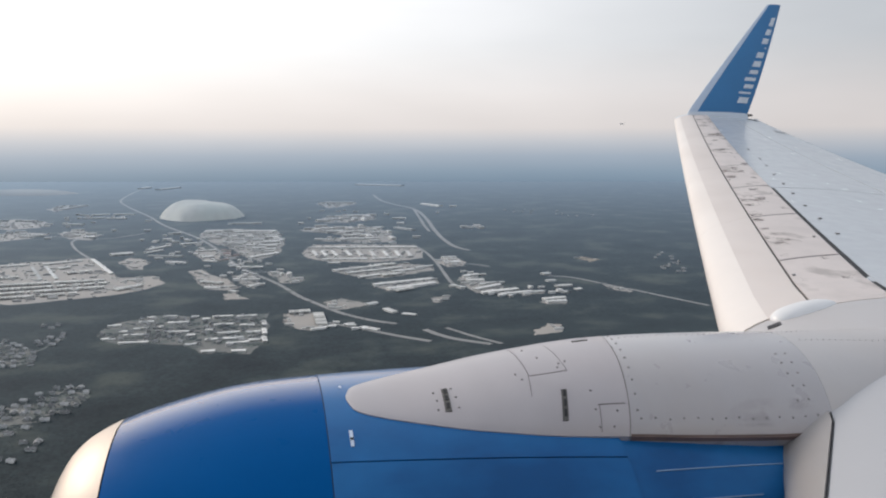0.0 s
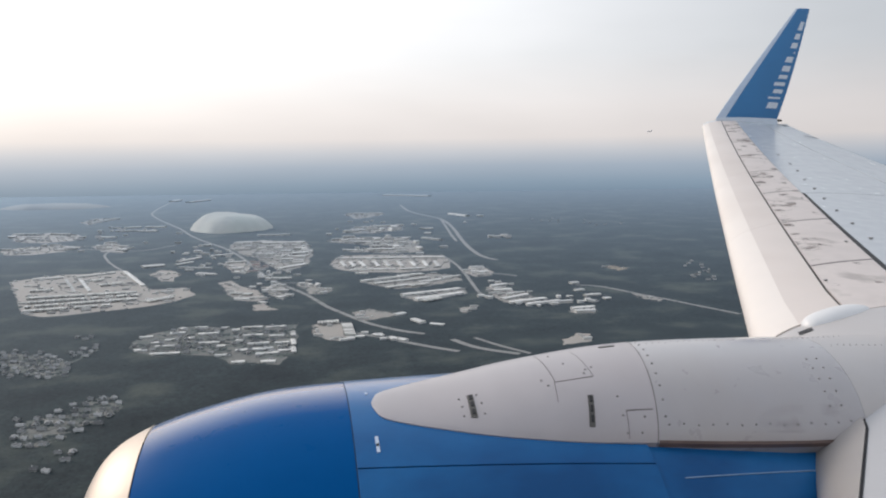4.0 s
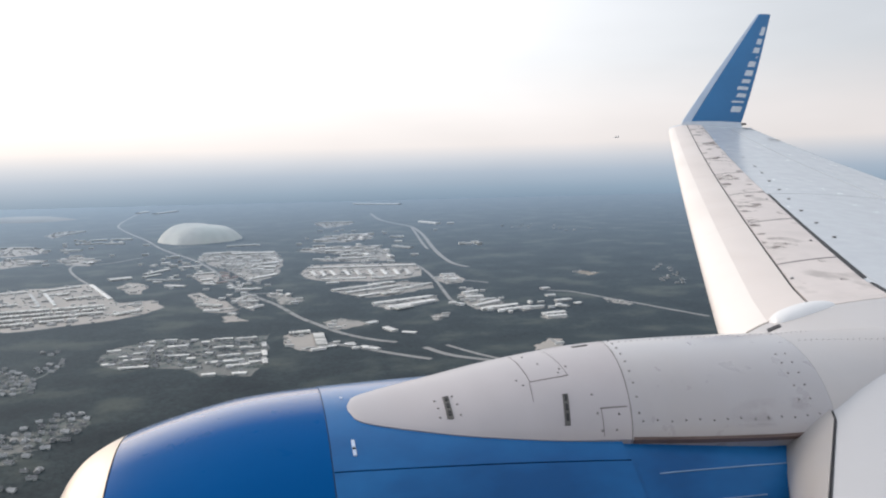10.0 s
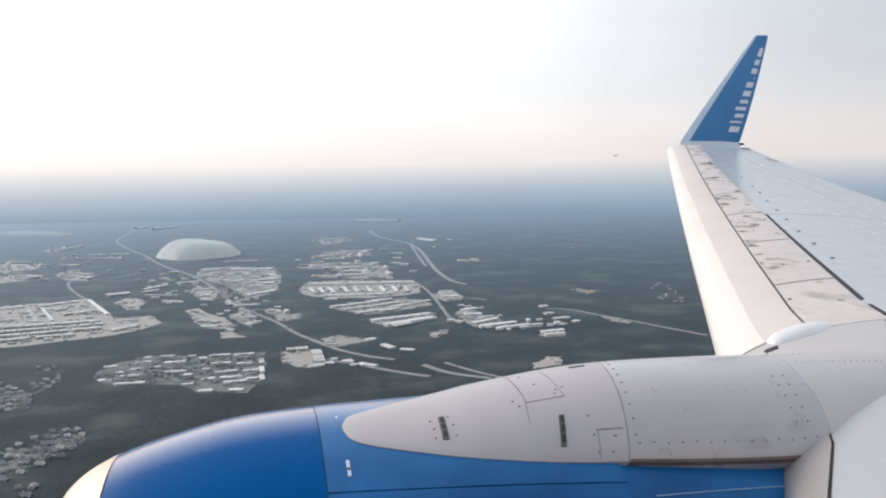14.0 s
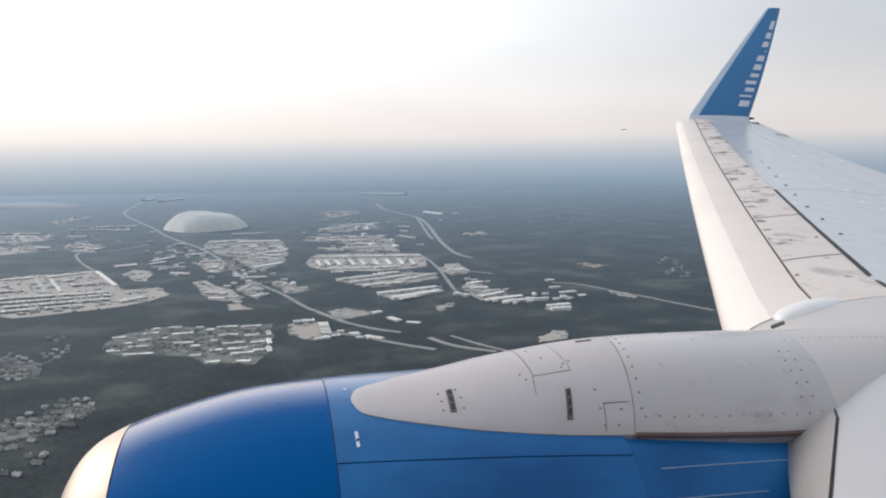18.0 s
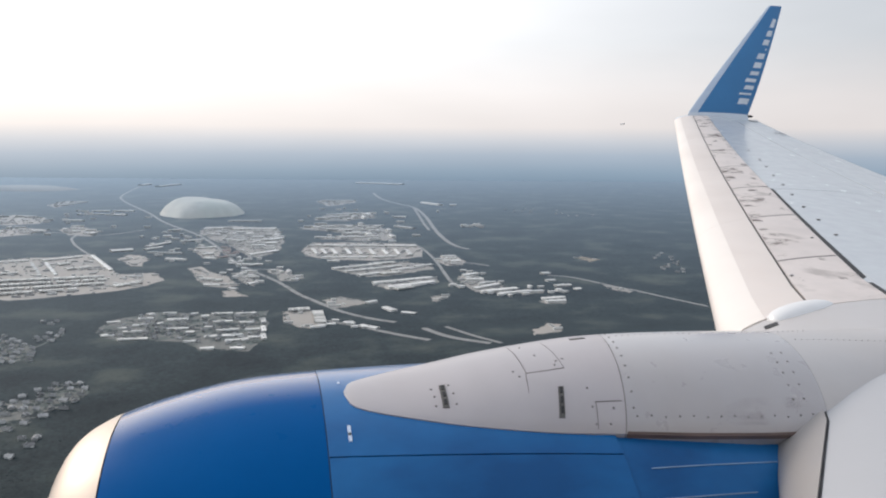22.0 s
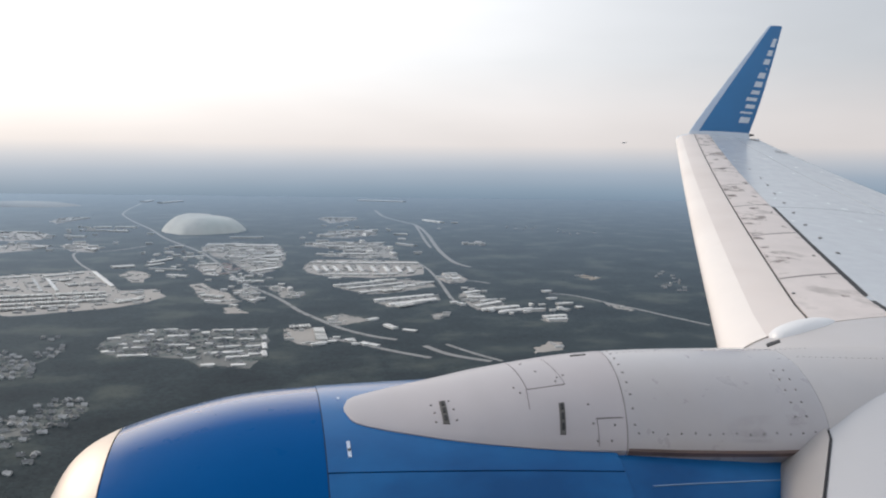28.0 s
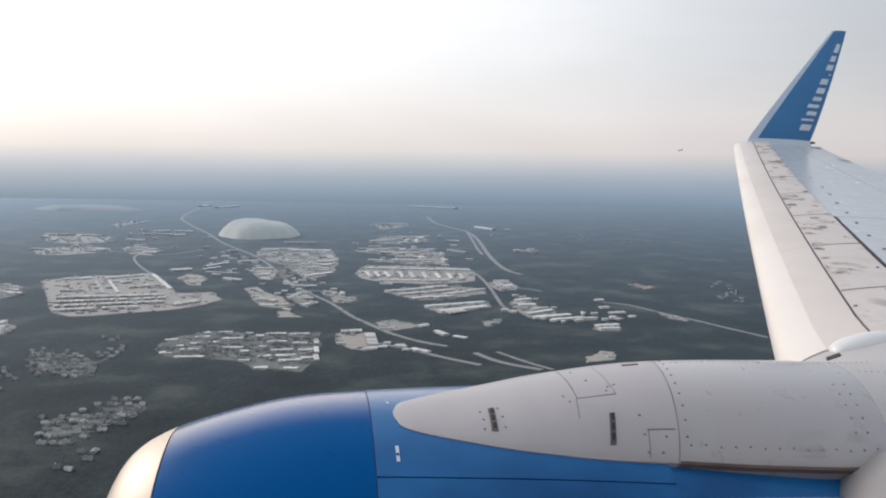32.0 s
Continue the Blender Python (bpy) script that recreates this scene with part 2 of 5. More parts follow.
M_WHITE = material("white_marking", (0.66, 0.70, 0.76), 0.5, var=0.05, scale=4)
M_SKIN = material("fuselage_skin", (0.62, 0.62, 0.62), 0.4, var=0.05, scale=0.6)


def stain(name, colour, scale, strength):
    """Grime in see-through patches that die out towards the rim."""
    m = bpy.data.materials.new(name)
    m.use_nodes = True
    n, l = m.node_tree.nodes, m.node_tree.links
    b = n["Principled BSDF"]
    b.inputs["Base Color"].default_value, b.inputs["Roughness"].default_value = (*colour, 1), 0.7
    co, nz = n.new("ShaderNodeTexCoord"), n.new("ShaderNodeTexNoise")
    nz.inputs["Scale"].default_value, nz.inputs["Detail"].default_value = scale, 6
    l.new(co.outputs["Object"], nz.inputs["Vector"])
    mp, gr = n.new("ShaderNodeMapping"), n.new("ShaderNodeTexGradient")
    l.new(co.outputs["Generated"], mp.inputs[0])
    l.new(mp.outputs[0], gr.inputs[0])
    gr.gradient_type = "SPHERICAL"
    mp.inputs["Location"].default_value, mp.inputs["Scale"].default_value = (-1, -1, 0), (2, 2, 0)
    r = n.new("ShaderNodeMapRange")
    r.inputs["From Min"].default_value, r.inputs["From Max"].default_value = 0.46, 0.68
    l.new(nz.outputs[0], r.inputs["Value"])
    x = n.new("ShaderNodeMath")
    x.operation = "MULTIPLY"
    l.new(r.outputs[0], x.inputs[0])
    l.new(gr.outputs[1], x.inputs[1])
    y = n.new("ShaderNodeMath")
    y.operation, y.use_clamp = "MULTIPLY", True
    l.new(x.outputs[0], y.inputs[0])
    y.inputs[1].default_value = strength
    l.new(y.outputs[0], b.inputs["Alpha"])
    return m


M_GRIME = stain("slat_grime", (0.19, 0.155, 0.14), 7, 0.68)
M_SMUDGE = stain("brown_smudge", (0.20, 0.15, 0.135), 3, 0.45)


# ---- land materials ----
# tint, roughness and depth of the haze imitated by the land's gloss
HAZE_GLOSS, HAZE_ROUGH, HAZE_DEPTH = (0.335, 0.435, 0.545), 0.7, 0.08
M_FLOOR = material("woodland_floor", (0.024, 0.030, 0.027), 0.95, var=0.2, scale=0.006, fine=0.05, spec=0.1)
M_WOODS = material("tree_crowns", (0.020, 0.027, 0.027), 0.9, var=0.75, scale=0.010, fine=0.11, spec=0.1, island=0.3, leafy=0.9,
                   second=(0.082, 0.088, 0.070), streak_amount=0.75, blotch=(0.53, 0.70))
CONCRETE = material("worn_concrete", (0.375, 0.335, 0.295), 0.85, var=0.25, scale=0.014, fine=0.15, second=(0.26, 0.245, 0.225), streak_amount=0.8, blotch=(0.42, 0.66))
CONCRETE_D = material("grey_gravel", (0.305, 0.28, 0.25), 0.9, var=0.3, scale=0.03, fine=0.2, second=(0.16, 0.165, 0.155), streak_amount=0.75)
M_ROAD = material("pale_road_surface", (0.23, 0.225, 0.215), 0.85, var=0.15, scale=0.02, fine=0.2)
ROOF_W = material("white_metal_roof", (0.64, 0.625, 0.60), 0.6, var=0.12, scale=0.05, fine=0.3, each=0.16)
ROOF_G = material("grey_felt_roof", (0.50, 0.50, 0.49), 0.8, var=0.15, scale=0.05, fine=0.3, each=0.3)
ROOF_R = material("rusty_roof", (0.23, 0.15, 0.13), 0.8, var=0.2, scale=0.05, fine=0.3, each=0.3)
M_SHED = material("shed_wall", (0.68, 0.67, 0.65), 0.8, var=0.15, scale=0.1, fine=0.5, each=0.3)
M_HOUSE = material("house_siding", (0.50, 0.50, 0.49), 0.8, var=0.1, scale=0.1, fine=0.6, each=0.35)
M_SHINGLE = material("asphalt_shingles", (0.24, 0.235, 0.23), 0.9, var=0.2, scale=0.2, fine=1.2, each=0.6)
M_TRAILER = material("white_trailer", (0.54, 0.53, 0.50), 0.5, var=0.08, scale=0.3, each=0.3)
M_MOUND = material("landfill_cover", (0.615, 0.588, 0.513), 0.9, var=0.2, scale=0.006, fine=0.05, second=(0.46, 0.50, 0.42), streak_amount=0.6)
M_TAN = material("dry_grass", (0.27, 0.215, 0.15), 0.9, var=0.15, scale=0.01, fine=0.08, second=(0.20, 0.17, 0.12), streak_amount=0.6)
M_STREET = material("residential_asphalt", (0.15, 0.148, 0.135), 0.9, var=0.25, scale=0.05, fine=0.3, second=(0.06, 0.075, 0.065), streak_amount=0.85, blotch=(0.46, 0.56))
M_GOODS = material("parked_cars_and_goods", (0.50, 0.49, 0.47), 0.7, var=0.1, scale=0.05, island=0.4)


# Distance haze put into the land's surfaces: bluish low-sky gloss, growing at flat angles.
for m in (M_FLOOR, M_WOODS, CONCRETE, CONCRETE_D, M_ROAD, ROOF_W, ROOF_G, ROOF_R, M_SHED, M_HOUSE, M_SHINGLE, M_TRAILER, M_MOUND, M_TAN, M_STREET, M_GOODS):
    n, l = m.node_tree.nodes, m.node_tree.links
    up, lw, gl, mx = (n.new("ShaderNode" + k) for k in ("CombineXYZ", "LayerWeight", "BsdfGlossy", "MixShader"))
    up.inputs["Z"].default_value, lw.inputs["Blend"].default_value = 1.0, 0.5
    gl.inputs["Roughness"].default_value, gl.inputs["Color"].default_value = HAZE_ROUGH, (*HAZE_GLOSS, 1)
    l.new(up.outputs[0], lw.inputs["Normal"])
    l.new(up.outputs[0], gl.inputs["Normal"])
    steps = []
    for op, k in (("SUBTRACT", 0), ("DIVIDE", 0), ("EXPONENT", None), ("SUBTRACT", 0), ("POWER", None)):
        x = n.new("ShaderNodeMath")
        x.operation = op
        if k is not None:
            x.inputs[0].default_value = (1.0, -HAZE_DEPTH, 0, 1.0)[len(steps)]
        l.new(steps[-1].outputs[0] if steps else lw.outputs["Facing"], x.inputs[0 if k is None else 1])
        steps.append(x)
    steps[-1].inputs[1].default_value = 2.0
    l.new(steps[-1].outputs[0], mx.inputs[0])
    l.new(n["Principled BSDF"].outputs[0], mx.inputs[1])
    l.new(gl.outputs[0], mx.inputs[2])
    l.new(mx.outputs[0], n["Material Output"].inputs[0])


# ---- building helpers ----
def mesh_of(name, verts, faces, mat, smooth=True):
    me = bpy.data.meshes.new(name)
    me.from_pydata([tuple(v) for v in verts], [], faces)
    me.materials.append(mat)
    if smooth:
        me.polygons.foreach_set("use_smooth", [True] * len(me.polygons))
    me.update()
    return me


def part(name, bm, mat, parent=None, label="", smooth=True):
    """Links a bmesh, a mesh or (verts, faces) as one object under a thing or a part."""
    if isinstance(bm, tuple):
        me = mesh_of(name, *bm, mat, smooth)
    elif isinstance(bm, bpy.types.Mesh):
        me = bm
    else:
        bmesh.ops.recalc_face_normals(bm, faces=bm.faces)
        me = bpy.data.meshes.new(name)
        bm.to_mesh(me)
        bm.free()
        me.materials.append(mat)
        if smooth:
            me.polygons.foreach_set("use_smooth", [True] * len(me.polygons))
    ob = new(name, me)
    ob.parent = parent
    if label:
        tagged(ob, label)
    return ob


def loft(rings, closed=False, caps=False):
    """Verts and faces through rows of points of one length."""
    n = len(rings[0])
    verts = [p for r in rings for p in r]
    faces = []
    for i in range(len(rings) - 1):
        for j in range(n if closed else n - 1):
            k = (j + 1) % n
            faces.append((i * n + j, i * n + k, (i + 1) * n + k, (i + 1) * n + j))
    if caps:
        faces.append(tuple(range(n))[::-1])
        faces.append(tuple((len(rings) - 1) * n + j for j in range(n)))
    return verts, faces


def shell(outer, inner):
    """A closed sheet between two grids of points: rows of outer and inner points of one shape."""
    n = len(outer[0])
    m = len(outer)
    verts = [p for r in outer for p in r] + [p for r in inner for p in r]
    o = m * n
    faces = []
    for i in range(m - 1):
        for j in range(n - 1):
            a = (i * n + j, i * n + j + 1, (i + 1) * n + j + 1, (i + 1) * n + j)
            faces.append(a)
            faces.append(tuple(o + q for q in reversed(a)))
    for i in range(m - 1):
        for j in (0, n - 1):
            a = (i * n + j, (i + 1) * n + j, o + (i + 1) * n + j, o + i * n + j)
            faces.append(a if j == 0 else a[::-1])
    for j in range(n - 1):
        for i in (0, m - 1):
            a = (i * n + j + 1, i * n + j, o + i * n + j, o + i * n + j + 1)
            faces.append(a if i == 0 else a[::-1])
    return verts, faces


def fixed(me):
    bm = bmesh.new()
    bm.from_mesh(me)
    bmesh.ops.recalc_face_normals(bm, faces=bm.faces)
    bm.to_mesh(me)
    bm.free()
    me.set_sharp_from_angle(angle=0.6)


def interp(x, xs, ys):
    return float(np.interp(x, xs, ys))


def smooth_interp(x, xs, ys):
    """Monotone-ish cubic through a few stations."""
    i = max(0, min(len(xs) - 2, int(np.searchsorted(xs, x)) - 1))
    h = xs[i + 1] - xs[i]
    t = max(0.0, min(1.0, (x - xs[i]) / h))
    def slope(k):
        if k == 0 or k == len(xs) - 1:
            return 0.0 if k else (ys[1] - ys[0]) / (xs[1] - xs[0])
        return (ys[k + 1] - ys[k - 1]) / (xs[k + 1] - xs[k - 1])
    a, b = slope(i) * h, slope(i + 1) * h
    return (2*t**3 - 3*t**2 + 1) * ys[i] + (t**3 - 2*t**2 + t) * a + (-2*t**3 + 3*t**2) * ys[i + 1] + (t**3 - t**2) * b


# ---- the aircraft: x aft, y outboard, z up from the passenger's eye ----
airplane = tagged(new("airplane"), "narrow-body jet airliner with blue engine cowl and blue winglet, in flight", "airplane")
airplane.matrix_basis = AIR

# -- engine nacelle --
EY, EZ = 3.13, -2.0
NX = [-0.785, -0.775, -0.742, -0.68, -0.57, -0.37, -0.14, 0.10, 0.50, 1.00, 1.60, 2.30, 3.00, 3.60]
NR = [0.70, 0.742, 0.798, 0.849, 0.901, 0.959, 1.005, 1.024, 1.032, 1.030, 1.005, 0.94, 0.84, 0.72]


def nac_r(x):
    return smooth_interp(x, NX, NR)


def nac(x, deg, lift=0.0):
    """A point of the cowl at x; deg from the top, positive outboard."""
    r, a = nac_r(x) + lift, radians(deg)
    return (x, EY + r * math.sin(a), EZ + r * math.cos(a))


def cowl_piece(name, x0, x1, d0, d1, mat, parent, label="", thick=0.03, lift=0.0, steps=None, around=None):
    xs = np.linspace(x0, x1, steps or max(3, int((x1 - x0) / 0.04)))
    (a0, a1), (b0, b1) = (d if isinstance(d, tuple) else (d, d) for d in (d0, d1))
    n = around or max(4, int(abs(b0 - a0) / 3))
    def row(x, lf):
        t = (x - x0) / (x1 - x0)
        return [nac(x, d, lf) for d in np.linspace(a0 + (a1 - a0) * t, b0 + (b1 - b0) * t, n)]
    ob = part(name, shell([row(x, lift) for x in xs], [row(x, lift - thick) for x in xs]), mat, parent, label)
    fixed(ob.data)
    return ob


nacelle = part("engine_nacelle", loft([[nac(x, d, -0.045) for d in range(0, 360, 6)] for x in NX[2:]], closed=True), M_SEAM, airplane,
               "engine core shell under the blue cowl")
lip_rows = [[nac(x, d) for d in range(-180, 181, 4)] for x in np.linspace(-0.573, -0.785, 16)]
for k in range(1, 9):
    x, r = -0.785 + 0.05 * k, 0.70 - 0.012 - 0.03 * math.sin(k / 8 * math.pi / 2)
    lip_rows.append([(x, EY + r * math.sin(radians(d)), EZ + r * math.cos(radians(d))) for d in range(-180, 181, 4)])
part("inlet_lip", loft(lip_rows), M_LIP, nacelle, "polished bare-metal inlet lip")
cowl_piece("inlet_cowl", -0.567, 0.1957, -180, 180, M_BLUE, nacelle, "glossy blue inlet cowl", around=121)
cowl_piece("fan_cowl_upper", 0.2003, 1.266, (-28.05, -32.8), 150, M_BLUE_AFT, nacelle, "blue fan cowl door")
cowl_piece("fan_cowl_lower", 0.2003, 1.266, -180, (-28.4, -33.1), M_BLUE_AFT, nacelle, "blue fan cowl door")
cowl_piece("reverser_cowl", 1.272, 3.2, -180, 150, M_BLUE_AFT, nacelle, "darker blue reverser cowl", lift=-0.012, around=100)
cowl_piece("seam", 0.1955, 0.2005, -100, 60, M_SEAM, nacelle, thick=0.01, lift=-0.004, steps=3, around=60)
for xa, xb, da in ((1.36, 2.05, -36.2), (1.30, 1.75, -43.0)):
    cowl_piece("panel_line", xa, xb, da, da - 0.22, M_SCUFF, nacelle, thick=0.004, lift=-0.009, steps=10, around=3)
latch = cowl_piece("cowl_latch", 0.274, 0.286, -24.8, -20.4, M_WLE, nacelle, "small metal latch", thick=0.012, lift=0.004)
cowl_piece("cowl_latch_pin", 0.275, 0.285, -23.2, -22.6, M_DARK, nacelle, thick=0.004, lift=0.006)
cowl_piece("data_plate", 0.268, 0.278, -2.9, -2.0, M_WLE, nacelle, thick=0.004, lift=0.002)

# -- pylon fairing that grows out of the cowl and runs onto the wing --
FX = [0.285, 0.296, 0.32, 0.40, 0.52, 0.675, 0.85, 1.05, 1.31, 1.60, 2.00, 2.20, 2.50, 3.00, 3.80, 4.80]
FIN = [-9.4, -12.4, -14.6, -17.2, -19.8, -22.6, -24.9, -26.8, -28.4, -30.3, -32.0, -31.4, -25, -19, -16, -14]
FOUT = [-7.8, -5.4, -3.2, -0.4, 3.5, 8.5, 13.5, 17.5, 21.5, 24.0, 26.0, 26.5, 26, 25, 23, 20]
FH = [0.003, 0.004, 0.006, 0.010, 0.016, 0.034, 0.060, 0.086, 0.107, 0.110, 0.098, 0.088, 0.075, 0.06, 0.02, 0.0]
FR = [nac_r(x) if x < 1.3 else 1.028 for x in FX]


def fair(x, s, lift=0.0):
    """A point of the fairing at x; s runs from 0 at the inboard edge to 1 at the outboard edge."""
    a0, a1 = smooth_interp(x, FX, FIN), smooth_interp(x, FX, FOUT)
    deg = radians(a0 + (a1 - a0) * s)
    h = smooth_interp(x, FX, FH) * max(0.0, 1 - abs(2 * s - 1) ** 2.4) ** 0.75 + 0.0045
    r = interp(x, FX, FR) + h + lift
    return (x, EY + r * math.sin(deg), EZ + r * math.cos(deg))


def fair_piece(name, x0, x1, s0, s1, mat, parent, label="", thick=0.015, lift=0.0, nx=None, ns=None,
               k0=0.0, k1=0.0):
    """A piece of the fairing's skin; k0, k1: how far its fore and aft edges lean aft from foot to top."""
    ts = np.linspace(0, 1, nx or max(3, int((x1 - x0) / 0.03)))
    ss = np.linspace(s0, s1, ns or max(3, int(abs(s1 - s0) * 40)))
    def row(t, lf):
        return [fair(x0 + k0 * s + (x1 - x0 + (k1 - k0) * s) * t, s, lf) for s in ss]
    ob = part(name, shell([row(t, lift) for t in ts], [row(t, lift - thick) for t in ts]), mat, parent, label)
    fixed(ob.data)
    return ob


fairing = fair_piece("pylon_fairing", 0.285, 1.302, 0, 1, M_FAIR, airplane, "pale grey pylon fairing with vents and panel lines", thick=0.04, nx=60, ns=50, k1=0.21)
fair_piece("aft_fairing", 1.306, 2.14, 0, 1, M_FAIR_B, fairing, "pale grey aft fairing with rows of fasteners", thick=0.06, nx=40, ns=50, k0=0.21, k1=0.26)
fair_piece("wing_root_fairing", 2.141, 4.6, 0, 1, M_ROOT, fairing, "warm pale root fairing, its lighter lit tone put in the paint", thick=0.06, nx=50, ns=50, k0=0.26)
for xa, xb, sa, sb in ((1.7, 2.12, 0.0, 0.13),):
    fair_piece("soot", xa, xb, max(0.002, sa), sb, M_SMUDGE, fairing, "brown smudge low on the aft fairing", thick=0.0006, lift=0.001)
fair_piece("fairing_sill", 1.31, 2.3, -0.003, 0.005, M_FAIR_EDGE, fairing, "sooty brown lower edge", thick=0.022, lift=0.0006, ns=4)
for x0, x1, s0, s1, lean in ((0.632, 0.656, 0.36, 0.12, 0.035), (1.046, 1.068, 0.21, 0.055, 0.2)):
    vent = fair_piece("vent", x0, x1, s1, s0, M_VENT, fairing, "narrow dark metal vent", thick=0.01, lift=0.003, nx=3, ns=10, k0=lean, k1=lean)
    for k in range(3):
        u = s1 + (s0 - s1) * (0.12 + 0.32 * k)
        fair_piece("louvre", x0 + 0.007, x1 - 0.005, u, u + (s0 - s1) * 0.2, M_DARK, vent, thick=0.006, lift=0.0055, nx=3, ns=4, k0=lean, k1=lean)
# panel joints
fair_piece("panel_joint", 1.302, 1.3065, 0.0, 0.8, M_JOINT, fairing, thick=0.01, lift=0.0003, nx=3, k0=0.21, k1=0.21)
fair_piece("panel_joint", 0.985, 0.9885, 0.33, 0.70, M_JOINT, fairing, thick=0.004, lift=0.001, nx=3, k0=0.02, k1=0.02)
fair_piece("panel_joint", 0.942, 0.945, 0.19, 0.33, M_JOINT, fairing, thick=0.004, lift=0.0008, nx=3, k0=0.14, k1=0.14)
fair_piece("panel_joint", 0.993, 1.15, 0.325, 0.331, M_JOINT, fairing, thick=0.004, lift=0.001, ns=3)
fair_piece("panel_joint", 1.148, 1.151, 0.33, 0.64, M_SCREW, fairing, thick=0.004, lift=0.0006, nx=3)
fair_piece("panel_joint", 1.195, 1.198, 0.012, 0.12, M_JOINT, fairing, thick=0.004, lift=0.001, nx=3, k0=0.14, k1=0.14)
fair_piece("panel_joint", 1.21, 1.315, 0.117, 0.122, M_JOINT, fairing, thick=0.004, lift=0.001, ns=3)
fair_piece("vent_slot", 1.28, 1.35, 0.60, 0.62, M_VENT, fairing, thick=0.006, lift=0.003, ns=3)


def screw(x, s, r=0.0048, surface=fair, parent=None):
    p, q, w = (Vector(surface(*a)) for a in ((x, s), (x + 0.01, s), (x, s + 0.01)))
    n = (q - p).cross(w - p).normalized()
    if n.z < 0:
        n = -n
    t = n.orthogonal().normalized()
    b = n.cross(t)
    ring = [[p + n * h + (t * math.cos(a) + b * math.sin(a)) * k for a in np.linspace(0, 2 * math.pi, 8, endpoint=False)]
            for h, k in ((-0.002, r), (0.002, r), (0.003, r * 0.6))]
    v, f = loft(ring, closed=True)
    f.append(tuple(range(16, 24)))
    return part("screw", (v, f), M_SCREW, parent or fairing)


for x, s in ((0.612, 0.335), (0.616, 0.24), (0.612, 0.14), (0.682, 0.35), (0.690, 0.255), (0.690, 0.155), (1.07, 0.48), (1.12, 0.36), (1.135, 0.39),
             (1.165, 0.40), (1.045, 0.62), (1.195, 0.10), (1.195, 0.03), (1.25, 0.03), (1.275, 0.09), (1.20, 0.19), (0.945, 0.36), (0.96, 0.31)):
    screw(x, s)
for k in range(9):
    screw(1.335 + 0.21 * (0.09 + 0.07 * k), 0.09 + 0.07 * k)
for k in range(14):
    screw(1.36 + 0.056 * k, 0.058 + 0.003 * math.sin(k * 2.1), 0.0042)
for k in range(5):
    screw(2.03 + 0.27 * 0.06 * k, 0.12 + 0.06 * k)
    screw(2.08 + 0.27 * 0.06 * k, 0.12 + 0.06 * k)
for k in range(34):
    screw(1.50 + 0.03 * k, 0.60, 0.0022)
for k in range(22):
    screw(2.32 + 0.03 * k, 0.46 - 0.008 * k, 0.0024)

# -- wing --
TIP = 15.45


def wing_le(y):
    x = 8.46 - 0.5145 * (TIP - y) if y > 3.4 else 2.26 - 0.42 * (3.4 - y) - 0.25 * max(0.0, 2.55 - y)
    return x, -1.19 + (0.1 * (y - 4.44) + 0.0035 * (y - 4.44) ** 2 if y > 4.44 else 0.03 * (y - 4.44))


def wing_te(y):
    x = 10.45 - 0.26 * (15.5 - y) if y > 4.2 else 7.512
    lx, lz = wing_le(y)
    return x, lz - 0.10 - 0.02 * max(0, 8 - y) + 0.0115 * max(0, y - 6)


def naca(u):
    return 5 * (0.2969 * math.sqrt(u) - 0.126 * u - 0.3516 * u * u + 0.2843 * u ** 3 - 0.1036 * u ** 4)


def wing_pt(y, d, up=True, lift=0.0):
    """A point of the wing's skin at span y, d metres behind the leading edge."""
    (lx, lz), (tx, tz) = wing_le(y), wing_te(y)
    c = tx - lx
    def raw(dd):
        u = max(0.0, min(1.0, dd / c))
        t = 0.115 * c * naca(u)
        return Vector((lx + dd, y, lz + (tz - lz) * u + (1.15 * t if up else -0.8 * t)))
    p = raw(d)
    if lift:
        q = raw(d + 0.004) - raw(max(0, d - 0.002))
        n = Vector((-q.z, 0, q.x)).normalized() * (1 if up else -1)
        p = p + n * lift
    return tuple(p)


def wing_ring(y, lift=0.0):
    (lx, _), (tx, _) = wing_le(y), wing_te(y)
    c = tx - lx
    us = [c * (1 - math.cos(a)) / 2 for a in np.linspace(0, math.pi, 26)]
    return [wing_pt(y, d, True, lift) for d in reversed(us)] + [wing_pt(y, d, False, lift) for d in us[1:-1]]


SPAN = [-0.28, 0.4, 1.3, 1.6, 1.8, 2.0, 2.2, 2.4, 2.55, 2.7, 2.9, 3.0, 3.2, 3.4, 3.6, 4.2, 5, 6, 7, 8, 9, 10, 11, 12, 13, 14, 14.8, 15.2, TIP]
wing = part("wing", loft([wing_ring(y, -0.012) for y in SPAN], closed=True, caps=True), M_WING, airplane, "pale grey swept wing with cream slats")


